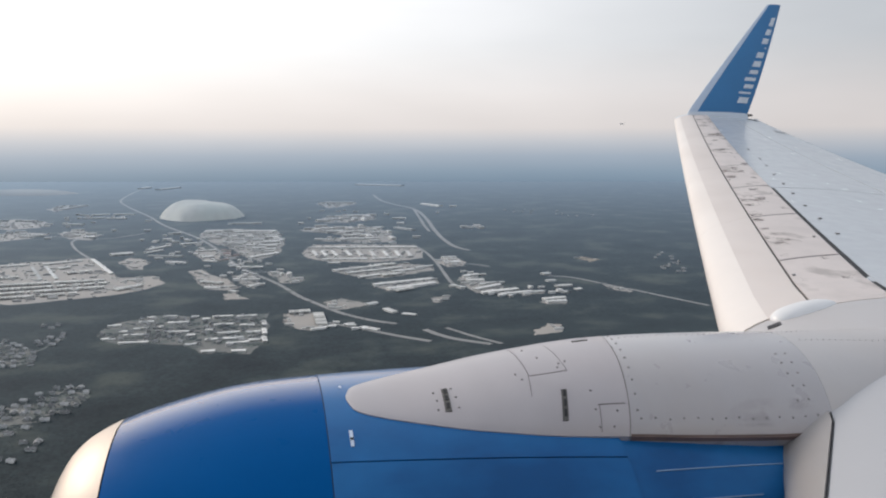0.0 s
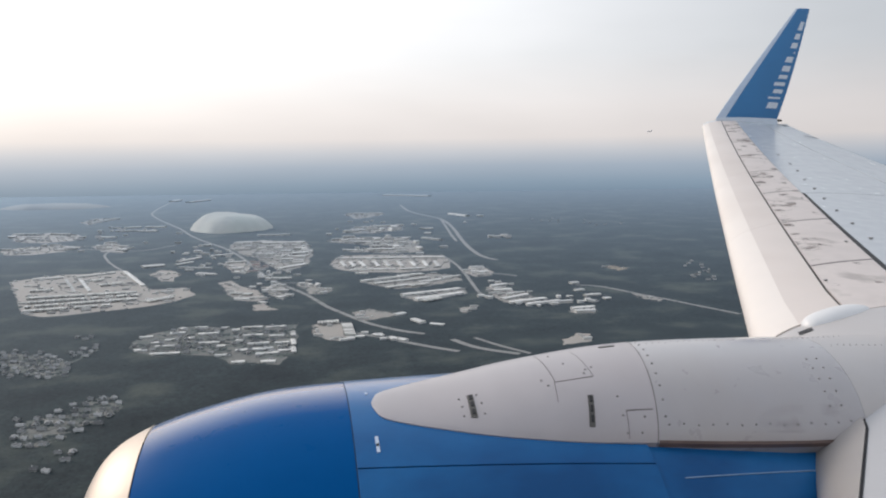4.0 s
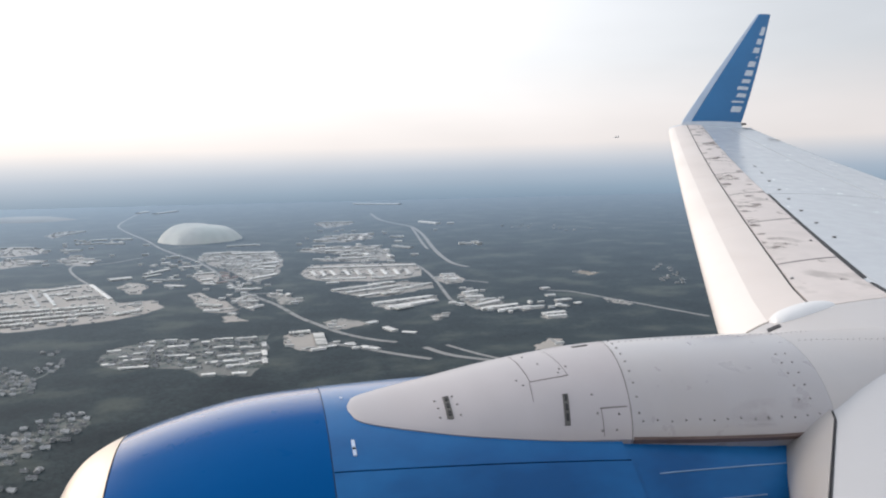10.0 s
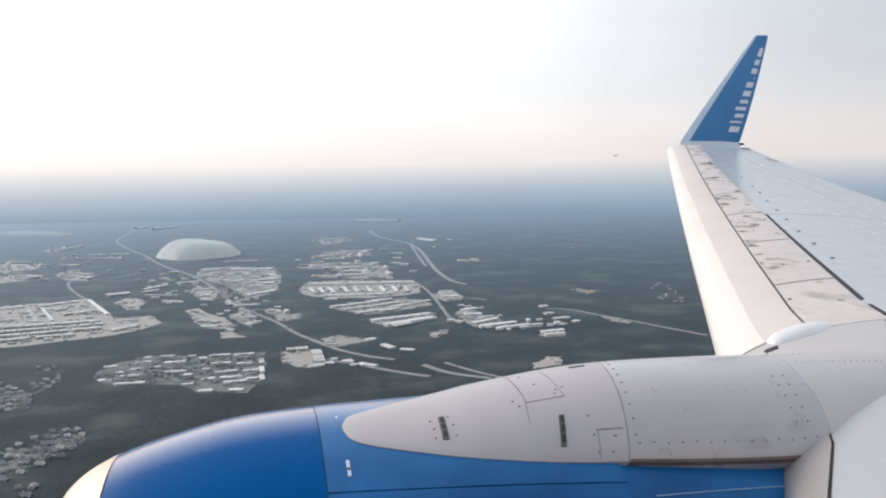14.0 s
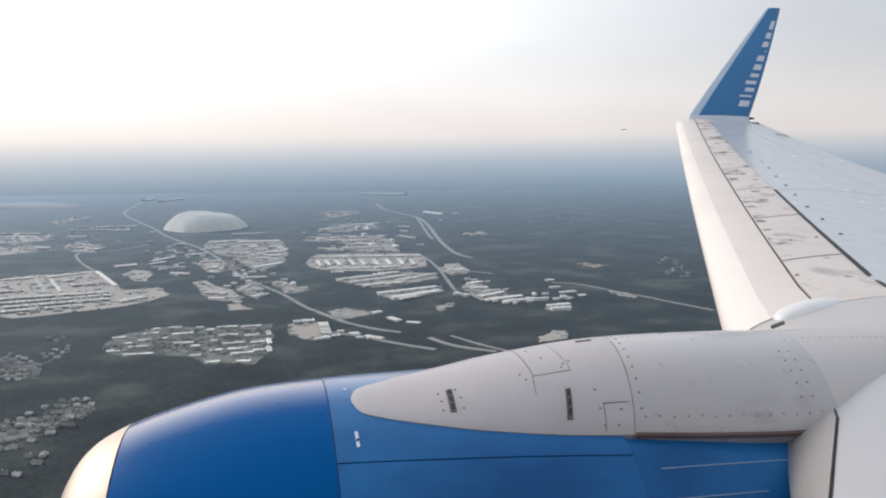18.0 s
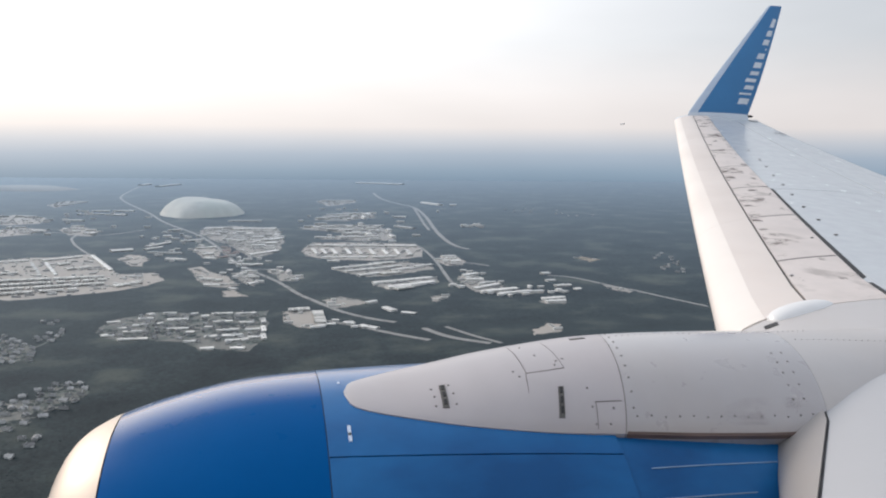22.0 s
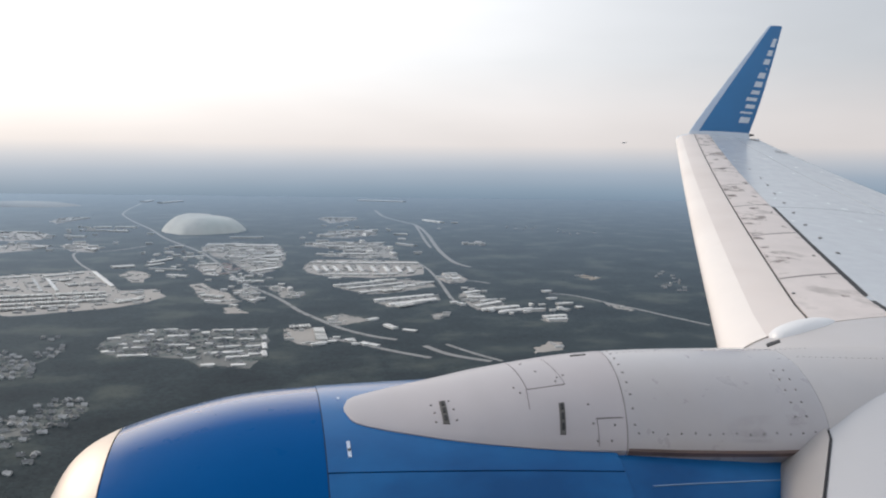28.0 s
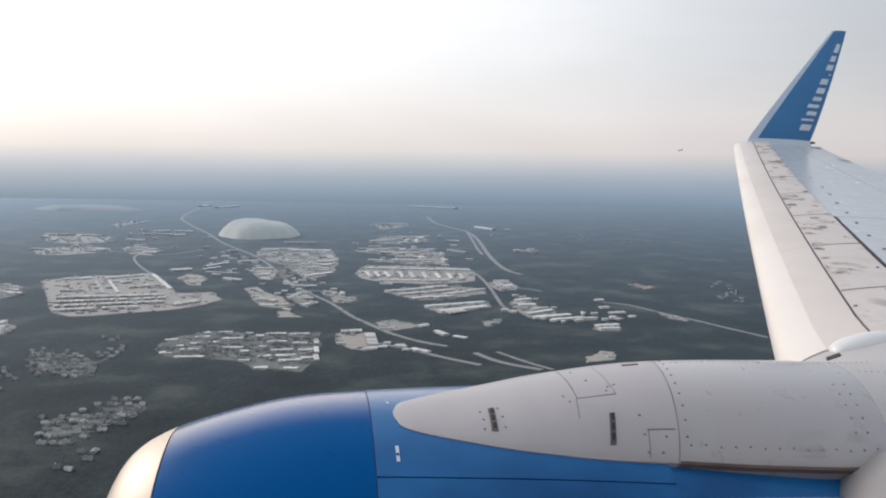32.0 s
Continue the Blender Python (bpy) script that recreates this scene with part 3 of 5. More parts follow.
def skin(name, y0, y1, d0, d1, mat, parent, label="", lift=0.004, thick=0.014, nose=None, ny=None, nd=10):
    """A strip of skin between two spans; d0, d1: distances behind the leading edge at y0 and y1; nose: how far it wraps under."""
    ys = np.linspace(y0, y1, ny or max(3, int((y1 - y0) / (0.4 if y0 > 3 else 0.1))))
    def row(y, lf):
        t = (y - y0) / (y1 - y0)
        a, b = d0[0] + (d0[1] - d0[0]) * t, d1[0] + (d1[1] - d1[0]) * t
        pts = []
        if nose:
            pts += [wing_pt(y, nose * k * k, False, lf) for k in np.linspace(1, 0.12, 7)]
        pts += [wing_pt(y, a + (b - a) * k * k if nose else a + (b - a) * k, True, lf) for k in np.linspace(0, 1, nd)]
        return pts
    ob = part(name, shell([row(y, lift) for y in ys], [row(y, lift - thick) for y in ys]), mat, parent, label)
    fixed(ob.data)
    return ob


def d_slat(y):
    return interp(y, (3.4, 15.45), (0.53, 0.40))


def d_crease(y):
    return d_slat(y) * (0.46 - 0.014 * (y - 3.9))


def d_band(y):
    return interp(y, (3.4, 8.0, 15.45), (1.08, 0.96, 0.74))


CUTS = [3.93, 6.6, 9.6, 12.5, 15.40]
for a, b in zip(CUTS, CUTS[1:]):
    skin("slat", a + 0.002, b - 0.002, (0, 0), (d_crease(a), d_crease(b)), M_SLAT, wing, "cream leading-edge slat", nose=0.35, lift=0.012, thick=0.024, nd=14)
    skin("slat_upper", a + 0.002, b - 0.002, (d_crease(a), d_crease(b)), (d_slat(a), d_slat(b)), M_SLAT_B, wing, "pinkish upper face behind the crease", lift=0.011, thick=0.02)
BCUTS = [3.93, 5.1, 6.6, 8.1, 9.6, 11.05, 12.5, 13.9, 15.40]
for a, b in zip(BCUTS, BCUTS[1:]):
    skin("slat_skin", a + 0.003, b - 0.003, (d_slat(a) + 0.022, d_slat(b) + 0.022), (d_band(a), d_band(b)), M_BAND, wing, "stained weathered slat skin", lift=0.006)
for y in BCUTS[1:-1]:
    skin("band_joint", y - 0.014, y + 0.014, (d_slat(y) + 0.024, d_slat(y) + 0.024), (d_band(y) - 0.004, d_band(y) - 0.004), M_JOINT, wing, lift=0.007, thick=0.006, ny=3)
skin("slat_gap", 3.93, 15.4, (d_slat(3.93) - 0.01, d_slat(15.4) - 0.01), (d_slat(3.93) + 0.03, d_slat(15.4) + 0.03), M_DARK, wing, lift=-0.002, thick=0.008, ny=40)
skin("slat_trailing_gap", 3.3, 8.0, (d_band(3.3) + 0.004, d_band(8) + 0.002), (d_band(3.3) + 0.065, d_band(8) + 0.045), M_DARK, wing, "dark gap behind the slat",
     lift=-0.002, thick=0.008, ny=30)
skin("inboard_leading_edge", 1.6, 2.9, (0, 0), (0.028, 0.255), M_INNER_LE, wing, "pale inboard leading edge", nose=0.4, lift=0.008, thick=0.02, nd=14)
skin("leading_edge_joint", 1.6, 2.9, (0.024, 0.25), (0.037, 0.265), M_DARK, wing, lift=-0.001, thick=0.006)
skin("inboard_slat_cap", 2.95, 3.92, (0, 0), (0.98, 1.02), M_ROOT, wing, "smooth pale cap between pylon and slat", nose=0.35, lift=0.006, thick=0.016, nd=16)
# upper panels with open joints, aft to the flaps
for a, b in ((3.4, 7.98), (8.0, 15.3)):
    ca, cb = (wing_te(y)[0] - wing_le(y)[0] for y in (a, b))
    skin("wing_panel", a, b, (d_band(a) + (0.07 if a < 5 else 0.012), d_band(b) + (0.05 if b < 9 else 0.012)), (ca * 0.66, cb * 0.66), M_WING, wing, lift=-0.004, thick=0.007, nd=14)
    skin("flap", a + 0.02, b - 0.02, (ca * 0.665, cb * 0.665), (ca * 0.985, cb * 0.985), M_WING, wing, "pale grey trailing-edge flap", lift=-0.003, thick=0.008, nd=8)
skin("wing_panel", 1.6, 2.9, (0.034, 0.262), (3.6, 3.0), M_INNER, wing, lift=-0.004, thick=0.007, nd=24)


def wing_mark(y, d, wy, wd, mat, name, label="", lift=0.012):
    return skin(name, y - wy, y + wy, (d - wd, d - wd), (d + wd, d + wd), mat, wing, label, lift=lift, thick=0.0015 if mat is M_GRIME else 0.006, ny=3, nd=4)


# grime over the slat tracks and along the slat skin's joints, small fuel caps on the upper panels
grime = random.Random(5)
for k in range(40):
    y = 3.98 + 11.2 * (k + grime.uniform(0.1, 0.9)) / 40
    f = grime.choice((0.05, 0.1, 0.5, 0.75, 0.9, 0.95, grime.uniform(0.1, 0.9)))
    w, l = grime.choice(((0.05, 0.04), (0.09, 0.05), (0.12, 0.06), (0.09, 0.09), (0.20, 0.08))) if k % 6 else (0.24, 0.14)
    d = d_slat(y) + 0.03 + (d_band(y) - d_slat(y) - 0.03) * f
    d = min(max(d, d_slat(y) + 0.03 + l), d_band(y) - l)
    y = min(max(y, 3.95 + w), 15.35 - w)
    wing_mark(y, d, w, l, M_GRIME, "grime_stain", lift=0.0075 + 0.00005 * k)
for k in range(11):
    y = 4.7 + 0.98 * k
    wing_mark(y, d_slat(y) + (d_band(y) - d_slat(y)) * (0.1, 0.88)[k % 2], 0.012, 0.012, M_SCREW, "slat_track_cover", lift=0.0125)
for y, d in ((5.8, 1.22), (6.4, 1.2), (7.0, 1.18), (7.65, 1.18), (8.25, 1.18), (8.9, 1.17), (9.6, 1.19), (10.2, 1.18), (11.1, 1.12)):
    wing_mark(y, d, 0.016, 0.018, M_SCREW, "access_cap", lift=0.005)
wing_mark(13.9, 2.2, 0.035, 0.13, M_SCREW, "aileron_hinge_fairing", lift=0.02)

# slat-end fairing beside the pylon
pod_rows = []
for k in np.linspace(0, math.pi, 17):
    cx, r = 3.01 - 0.24 * math.cos(k), 0.068 * math.sin(k) ** 0.6
    z0, z1 = (wing_pt(3.93, max(0.05, q - wing_le(3.93)[0]))[2] for q in (2.79, cx))
    pod_rows.append([(cx, 3.93 - 0.05 * math.cos(k) + 1.5 * r * math.cos(a), z0 + 0.5 * (z1 - z0) + 0.004 + r * math.sin(a))
                     for a in np.linspace(0, 2 * math.pi, 16, endpoint=False)])
part("slat_end_fairing", loft(pod_rows, closed=True), M_POD, wing, "small white rounded fairing at the slat's inner end")
# flat dark patch that paints in the shaded recess under the fairing
wing_mark(3.79, 0.255, 0.028, 0.04, M_DARK, "slat_end_recess", lift=0.009)

# -- winglet --
def wlet(s, e, side=0.0):
    """A point of the winglet: s up, e from the leading to the trailing edge."""
    lx, ty = 8.76 + 2.42 * s ** 1.08, 10.15 + 1.37 * s ** 1.02
    y = 15.47 + 1.03 * s ** 1.25
    z = 0.47 + 2.47 * s + 0.05 * (1 - s)
    t = 0.055 * (1 - 0.55 * s) * math.sin(math.pi * min(1, e * 0.97 + 0.02)) ** 0.6
    return (lx + (ty - lx) * e, y - 0.02 + side * t, z - 0.03 * e * (1 - s) - side * t * 0.35)


W_S = [0, 0.02, 0.05, 0.1, 0.18, 0.28, 0.4, 0.55, 0.7, 0.85, 0.96, 1.0]


def wlet_rows(e0, e1, grow=1.0):
    es = np.linspace(e0, e1, 10)
    return [[wlet(s, e, -grow) for e in es] + [wlet(s, e, grow) for e in reversed(es)] for s in W_S]


winglet = part("winglet", loft(wlet_rows(0.142, 1.0), closed=True, caps=True), M_WLET, airplane, "blue blended winglet with white marking")
fixed(winglet.data)
edge = part("winglet_leading_edge", loft(wlet_rows(0.0, 0.138, 1.05), closed=True, caps=True), M_WLE, winglet, "bare metal leading edge")
fixed(edge.data)
root_rows = [[(x, y, z) for x, y, z in wing_ring(TIP, -0.004)],
             [(x + 0.02, y + 0.06, z + 0.03) for x, y, z in wing_ring(TIP, -0.01)]]
part("winglet_root", loft(root_rows, closed=True, caps=True), M_FOOT, winglet, "pale grey wing-tip cap")

foot_es = np.linspace(0.0, 1.0, 16)
foot = [[(x - 0.12 * k * (1 - e), y - 0.10 * k, z - 0.26 * k) for (x, y, z), e in [(wlet(0, e, -1.1), e) for e in foot_es] + [(wlet(0, e, 1.1), e) for e in reversed(foot_es)]]
        for k in (0.0, 0.15, 0.35, 0.6, 1.0)]
foot_ob = part("winglet_foot", loft(foot, closed=True, caps=True), M_FOOT, winglet, "pale curved foot blending into the wing tip")
fixed(foot_ob.data)
skin("winglet_joint", TIP - 0.045, TIP - 0.02, (0.05, 0.05), (1.95, 1.95), M_VENT, wing, "dark joint at the winglet's foot", lift=0.006, thick=0.01, ny=3, nd=16)


tail = [[(x + 0.02 + 0.10 * k, y + 0.03 * math.cos(a) * (1 - 0.4 * k), z - 0.03 + 0.03 * math.sin(a) * (1 - 0.4 * k)) for a in np.linspace(0, 2 * math.pi, 10, endpoint=False)]
        for k in (0.0, 0.3, 1.0) for x, y, z in (wlet(0, 1.0),)]
part("tail_light", loft(tail, closed=True, caps=True), M_DARK, winglet, "small dark light housing at the trailing edge")


def mark(s0, s1, e0, e1):
    es, ss = np.linspace(e0, e1, 4), np.linspace(s0, s1, 4)
    ob = part("marking", shell([[wlet(s, e, -1.12) for e in es] for s in ss], [[wlet(s, e, -0.9) for e in es] for s in ss]), M_WHITE, winglet)
    fixed(ob.data)


# the painted word along the winglet, as plain white bars
s = 0.085
for wide, low, high in ((0.05, 0.72, 0.91), (0.016, 0.67, 0.91), (0.034, 0.72, 0.91), (0.03, 0.67, 0.905), (0.034, 0.71, 0.905), (0.05, 0.71, 0.905),
                        (0.05, 0.705, 0.90), (0.016, 0.86, 0.90), (0.05, 0.70, 0.90), (0.054, 0.70, 0.895), (0.082, 0.70, 0.89)):
    mark(s, s + wide, low, high)
    s += wide + 0.032

# -- fuselage side with the window that the passenger looks through --
WY, WZ = 0.165, 0.20


def window_loop(y, grow=0.0):
    pts = []
    for k in range(32):
        a = 2 * math.pi * k / 32
        c, sn = math.cos(a), math.sin(a)
        pts.append(((WY + grow) * math.copysign(abs(c) ** 0.6, c), y, (WZ + grow) * math.copysign(abs(sn) ** 0.6, sn)))
    return pts


def body(ang, x, r):
    return (x, -1.76 + r * math.cos(ang), -0.15 + r * math.sin(ang))


def square_loop(r):
    pts = []
    for k in range(32):
        a = 2 * math.pi * k / 32
        c, sn = math.cos(a), math.sin(a)
        m = max(abs(c), abs(sn))
        pts.append(body(0.08 + 0.16 * sn / m, 0.25 * c / m, r))
    return pts


fuselage = tagged(new("fuselage"), "white cabin wall with an oval window")
fuselage.parent = airplane
part("window_surround", loft([square_loop(1.88), window_loop(0.125, 0.03), window_loop(0.115), window_loop(0.085, 0.0), square_loop(1.84)], closed=True), M_SKIN, fuselage)
for x0, x1, a0, a1 in ((-5, 8.5, 0.24, 1.9), (-5, 8.5, -1.9, -0.08), (-5, -0.25, -0.08, 0.24), (0.25, 8.5, -0.08, 0.24)):
    xs, az = np.linspace(x0, x1, 6), np.linspace(a0, a1, 14)
    ob = part("skin_panel", shell([[body(a, x, 1.88) for a in az] for x in xs], [[body(a, x, 1.84) for a in az] for x in xs]), M_SKIN, fuselage)
    fixed(ob.data)


# ---- the land ----
rng = np.random.default_rng(7)
g_v, g_f = loft([[(x, y, 0) for x in np.linspace(-20000, 20000, 9)] for y in np.linspace(-12000, 28000, 9)])
ground = tagged(part("ground", (g_v, g_f), M_FLOOR), "dark wooded flat land reaching to the horizon", "ground", kind="structure")

under = loft([[(x * y, y, 0.12 if k == 0 else -0.5) for k, x in ((1, -1.0), (0, -0.999), (0, 1.1), (1, 1.101))] for y in np.linspace(240, 5300, 60)])
tagged(part("understorey", under, M_WOODS, smooth=False), "brush and grass under the woods", "brush", kind="structure")

# what stands free of trees, on a grid of 6 m cells
CELL, OX, OY = 6.0, -2600.0, 400.0
FREE = np.zeros((700, 900), bool)
GX, GY = np.meshgrid(OX + CELL * np.arange(900), OY + CELL * np.arange(700))


def inside(pts, x, y):
    """Which of the points lie in the polygon."""
    hit = np.zeros(np.shape(x), bool)
    for (x0, y0), (x1, y1) in zip(pts, pts[1:] + pts[:1]):
        if y0 == y1:
            continue
        hit ^= ((y0 > y) != (y1 > y)) & (x < (x1 - x0) * (y - y0) / (y1 - y0) + x0)
    return hit


def clear_disc(x, y, r):
    i0, i1 = (max(0, int((y + k * r - OY) / CELL) + (1 if k > 0 else 0)) for k in (-1, 1))
    j0, j1 = (max(0, int((x + k * r - OX) / CELL) + (1 if k > 0 else 0)) for k in (-1, 1))
    FREE[i0:i1, j0:j1] |= (GX[i0:i1, j0:j1] - x) ** 2 + (GY[i0:i1, j0:j1] - y) ** 2 < r * r


def wood_disc(x, y, r):
    i0, i1 = (max(0, int((y + k * r - OY) / CELL) + (1 if k > 0 else 0)) for k in (-1, 1))
    j0, j1 = (max(0, int((x + k * r * 2 - OX) / CELL) + (1 if k > 0 else 0)) for k in (-1, 1))
    FREE[i0:i1, j0:j1] &= ((GX[i0:i1, j0:j1] - x) / 2) ** 2 + (GY[i0:i1, j0:j1] - y) ** 2 > r * r


def ragged(pts, step=7.0, amount=9.0):
    out = []
    for (x0, y0), (x1, y1) in zip(pts, pts[1:] + pts[:1]):
        n = max(1, int(math.hypot(x1 - x0, y1 - y0) / step))
        for k in range(n):
            t = k / n
            x, y = x0 + (x1 - x0) * t, y0 + (y1 - y0) * t
            out.append((x + amount * (noise.noise((x * 0.02, y * 0.02, 3)) + 0.6 * noise.noise((x * 0.07, y * 0.07, 3))),
                        y + amount * 1.6 * (noise.noise((x * 0.02, y * 0.02, 9)) + 0.6 * noise.noise((x * 0.07, y * 0.07, 9)))))
    return out


LOT_LIFT = [0.0]


def goods(pts, z):
    """Cars, containers and stacks all over a yard, in loose rows."""
    r = random.Random(len(pts))
    xs, ys = [p[0] for p in pts], [p[1] for p in pts]
    area = (max(xs) - min(xs)) * (max(ys) - min(ys))
    spots = [(r.uniform(min(xs), max(xs)), round(r.uniform(min(ys), max(ys)) / 12) * 12 + r.uniform(-2, 2)) for _ in range(int(min(400, area / 420)))]
    ok = inside(pts, np.array([p[0] for p in spots]), np.array([p[1] for p in spots]))
    pieces = []
    for (x, y), k in zip(spots, ok):
        if k:
            l, w, h = r.choice(((4.5, 2, 1.4), (4.5, 2, 1.4), (5, 2.2, 1.8), (7, 3, 2.4), (12, 2.6, 2.6)))
            pieces.append(box(x - l / 2, x + l / 2, y - w / 2, y + w / 2, z, z + h))
    if pieces:
        tagged(part("parked_cars", joined(*pieces), M_GOODS, smooth=False), "parked cars and stacked goods scattered over a yard", "cars", kind="stuff")




def lot(label, mat, pts, amount=7.0):
    """A paved or bare yard: a slab of its own outline."""
    pts = ragged(pts, 7.0, amount)
    FREE[inside(pts, GX, GY)] = True
    FREE[inside(pts, GX, GY + 9)] = True
    if mat is not CONCRETE:
        xs, ys = [p[0] for p in pts], [p[1] for p in pts]
        for _ in range(len(pts) // (1 if mat is M_STREET else 8)):
            wood_disc(random.uniform(min(xs), max(xs)), random.uniform(min(ys), max(ys)), random.uniform(4, 10))
    LOT_LIFT[0] += 0.004
    z = 0.15 if mat is M_STREET else 0.16 + LOT_LIFT[0]
    bm = bmesh.new()
    face = bm.faces.new([bm.verts.new((x, y, z)) for x, y in pts])
    out = bmesh.ops.extrude_face_region(bm, geom=[face])
    for v in out["geom"]:
        if isinstance(v, bmesh.types.BMVert):
            v.co.z = -0.5
    bmesh.ops.triangulate(bm, faces=[f for f in bm.faces if len(f.verts) > 4])
    tagged(part("pavement", bm, mat, smooth=False), label, "yard", kind="structure")
    if mat is not M_STREET:
        goods(pts, z)


def box(x0, x1, y0, y1, z0, z1, top=True):
    v = [(x, y, z) for z in (z0, z1) for x, y in ((x0, y0), (x1, y0), (x1, y1), (x0, y1))]
    f = [(0, 1, 5, 4), (1, 2, 6, 5), (2, 3, 7, 6), (3, 0, 4, 7)]
    return v, f + ([(4, 5, 6, 7), (3, 2, 1, 0)] if top else [])


def joined(*pieces):
    v, f = [], []
    for pv, pf in pieces:
        f += [tuple(len(v) + i for i in q) for q in pf]
        v += pv
    return v, f


def warehouse(x, y, yaw, l, w, h, mat, kind_word="warehouse"):
    """A long low shed with a shallow pitched roof, roof vents and dock doors."""
    l, w = max(l, 8), max(w, 5)
    homely = kind_word == "row_house"
    top = tagged(new(kind_word), "low row of joined homes with a pale roof among streets" if homely else "long low industrial shed with a pale metal roof",
                 "house" if homely else "warehouse", "row homes" if homely else "industrial sheds")
    top.matrix_basis = pose(x, y, 0.02, 0, 0, yaw)
    part("wall", box(-l / 2, l / 2, -w / 2, w / 2, 0, h), M_SHED, top, smooth=False)
    e, r = 0.6, h + w * 0.06
    roof = [(-l / 2 - e, -w / 2 - e, h), (l / 2 + e, -w / 2 - e, h), (l / 2 + e, w / 2 + e, h), (-l / 2 - e, w / 2 + e, h), (-l / 2 - e, 0, r), (l / 2 + e, 0, r)]
    roof = roof + [(a, b, c + 0.5) for a, b, c in roof]
    part("roof", (roof, [(6, 7, 11, 10), (8, 9, 10, 11), (0, 3, 4), (2, 1, 5), (0, 4, 5, 1), (4, 3, 2, 5), (0, 1, 7, 6), (2, 3, 9, 8), (1, 2, 8, 7), (3, 0, 6, 9),
                          (6, 10, 9), (8, 11, 7)]), mat, top, smooth=False)
    for k in range(int(min(4, l // 25))):
        u = -l / 2 + l * (k + 0.5) / max(1, min(4, l // 25))
        part("roof_vent", box(u - 1, u + 1, -0.8, 0.8, r, r + 1.4), M_SHED, top, smooth=False)
    if l > 30:
        for k in range(3):
            u = -l / 2 + l * (k + 0.5) / 3
            part("dock_door", box(u - 2, u + 2, -w / 2 - 0.1, -w / 2 + 0.2, 0.2, min(h - 1, 4)), M_ROAD, top, smooth=False)
    clear_disc(x, y, max(6, w * 0.8))
    a = radians(yaw)
    for k in np.linspace(-0.5, 0.5, max(2, int(l / 6))):
        clear_disc(x + l * k * math.cos(a), y + l * k * math.sin(a), w * 0.5 + 7)


def yard_sheds(pts, count, l, w, h, seed, mat=None):
    """Sheds of mixed size set out along one direction within an outline."""
    r = random.Random(seed)
    xs, ys = [p[0] for p in pts], [p[1] for p in pts]
    yaw, made, placed = r.uniform(-12, 12), 0, []
    for _ in range(count * 40):
        x, y = r.uniform(min(xs), max(xs)), r.uniform(min(ys), max(ys))
        if made == count:
            break
        if not inside(pts, np.array([x]), np.array([y]))[0] or any(abs(x - a) < l * 1.05 and abs(y - b) < w * 1.6 for a, b in placed):
            continue
        placed.append((x, y))
        warehouse(x, y, yaw + r.choice((0, 0, 0, 90)) + r.uniform(-2, 2), l * r.uniform(0.6, 1.3), w * r.uniform(0.7, 1.3), h * r.uniform(0.7, 1.2),
                  mat or r.choice((ROOF_W, ROOF_W, ROOF_G)))
        made += 1


# a box trailer, copied along the rows
trailer = tagged(new("trailer"), "white box trailer parked on a freight yard", "trailer", "parked trailers")
part("cargo_box", box(-7, 7, -1.6, 1.6, 1.0, 3.4), M_TRAILER, trailer, smooth=False)
part("undercarriage", box(3.0, 6.2, -1.3, 1.3, 0.0, 1.0), M_DARK, trailer, smooth=False)
part("landing_gear", box(-4.6, -4.2, -1.1, 1.1, 0.0, 1.0), M_DARK, trailer, smooth=False)
TRAILERS = [0]


def trailer_row(x0, y0, x1, y1):
    l = math.hypot(x1 - x0, y1 - y0)
    yaw = math.degrees(math.atan2(y1 - y0, x1 - x0))
    n = int(l / 4.3)
    for k in range(n):
        if random.random() < 0.07:
            continue
        t = (k + 0.5) / n
        m = pose(x0 + (x1 - x0) * t, y0 + (y1 - y0) * t, 0.3, 0, 0, yaw + 84 + random.uniform(-2, 2))
        if TRAILERS[0]:
            copy_thing(trailer, m)
        else:
            trailer.matrix_basis = m
        TRAILERS[0] += 1


def house_template(l, w, h, wing_l):
    top = tagged(new("house"), "small suburban house with a pitched shingle roof", "house", "homes in the woods")
    def gable(x0, x1, y0, y1, z):
        m, e = (y0 + y1) / 2, 0.5
        r = z + (y1 - y0) * 0.32
        v = [(x0 - e, y0 - e, z - 0.2), (x1 + e, y0 - e, z - 0.2), (x1 + e, y1 + e, z - 0.2), (x0 - e, y1 + e, z - 0.2), (x0 - e, m, r), (x1 + e, m, r)]
        return v, [(0, 1, 5, 4), (2, 3, 4, 5), (0, 4, 3), (1, 2, 5), (3, 2, 1, 0)]
    part("wall", joined(box(-l / 2, l / 2, -w / 2, w / 2, 0, h), box(l / 2 - wing_l, l / 2, -w / 2 - 1.6, -w / 2 + 0.5, 0, h - 0.3)), M_HOUSE, top, smooth=False)
    part("roof", joined(gable(-l / 2, l / 2, -w / 2, w / 2, h), gable(l / 2 - wing_l, l / 2, -w / 2 - 1.6, w / 2 - 0.6, h - 0.4)), M_SHINGLE, top, smooth=False)
    part("chimney", box(-l / 4, -l / 4 + 0.5, 0.3, 0.8, h, h + w * 0.32 + 0.6), M_SHED, top, smooth=False)
    part("garage_door", box(l / 2 - wing_l + 0.3, l / 2 - 0.3, -w / 2 - 1.7, -w / 2 - 1.5, 0, 1.4), M_TRAILER, top, smooth=False)
    return top


HOUSES = [[house_template(5.4, 3.7, 1.9, 2.0), 0], [house_template(4.8, 3.5, 2.2, 1.9), 0], [house_template(7.2, 3.8, 2.0, 2.2), 0]]


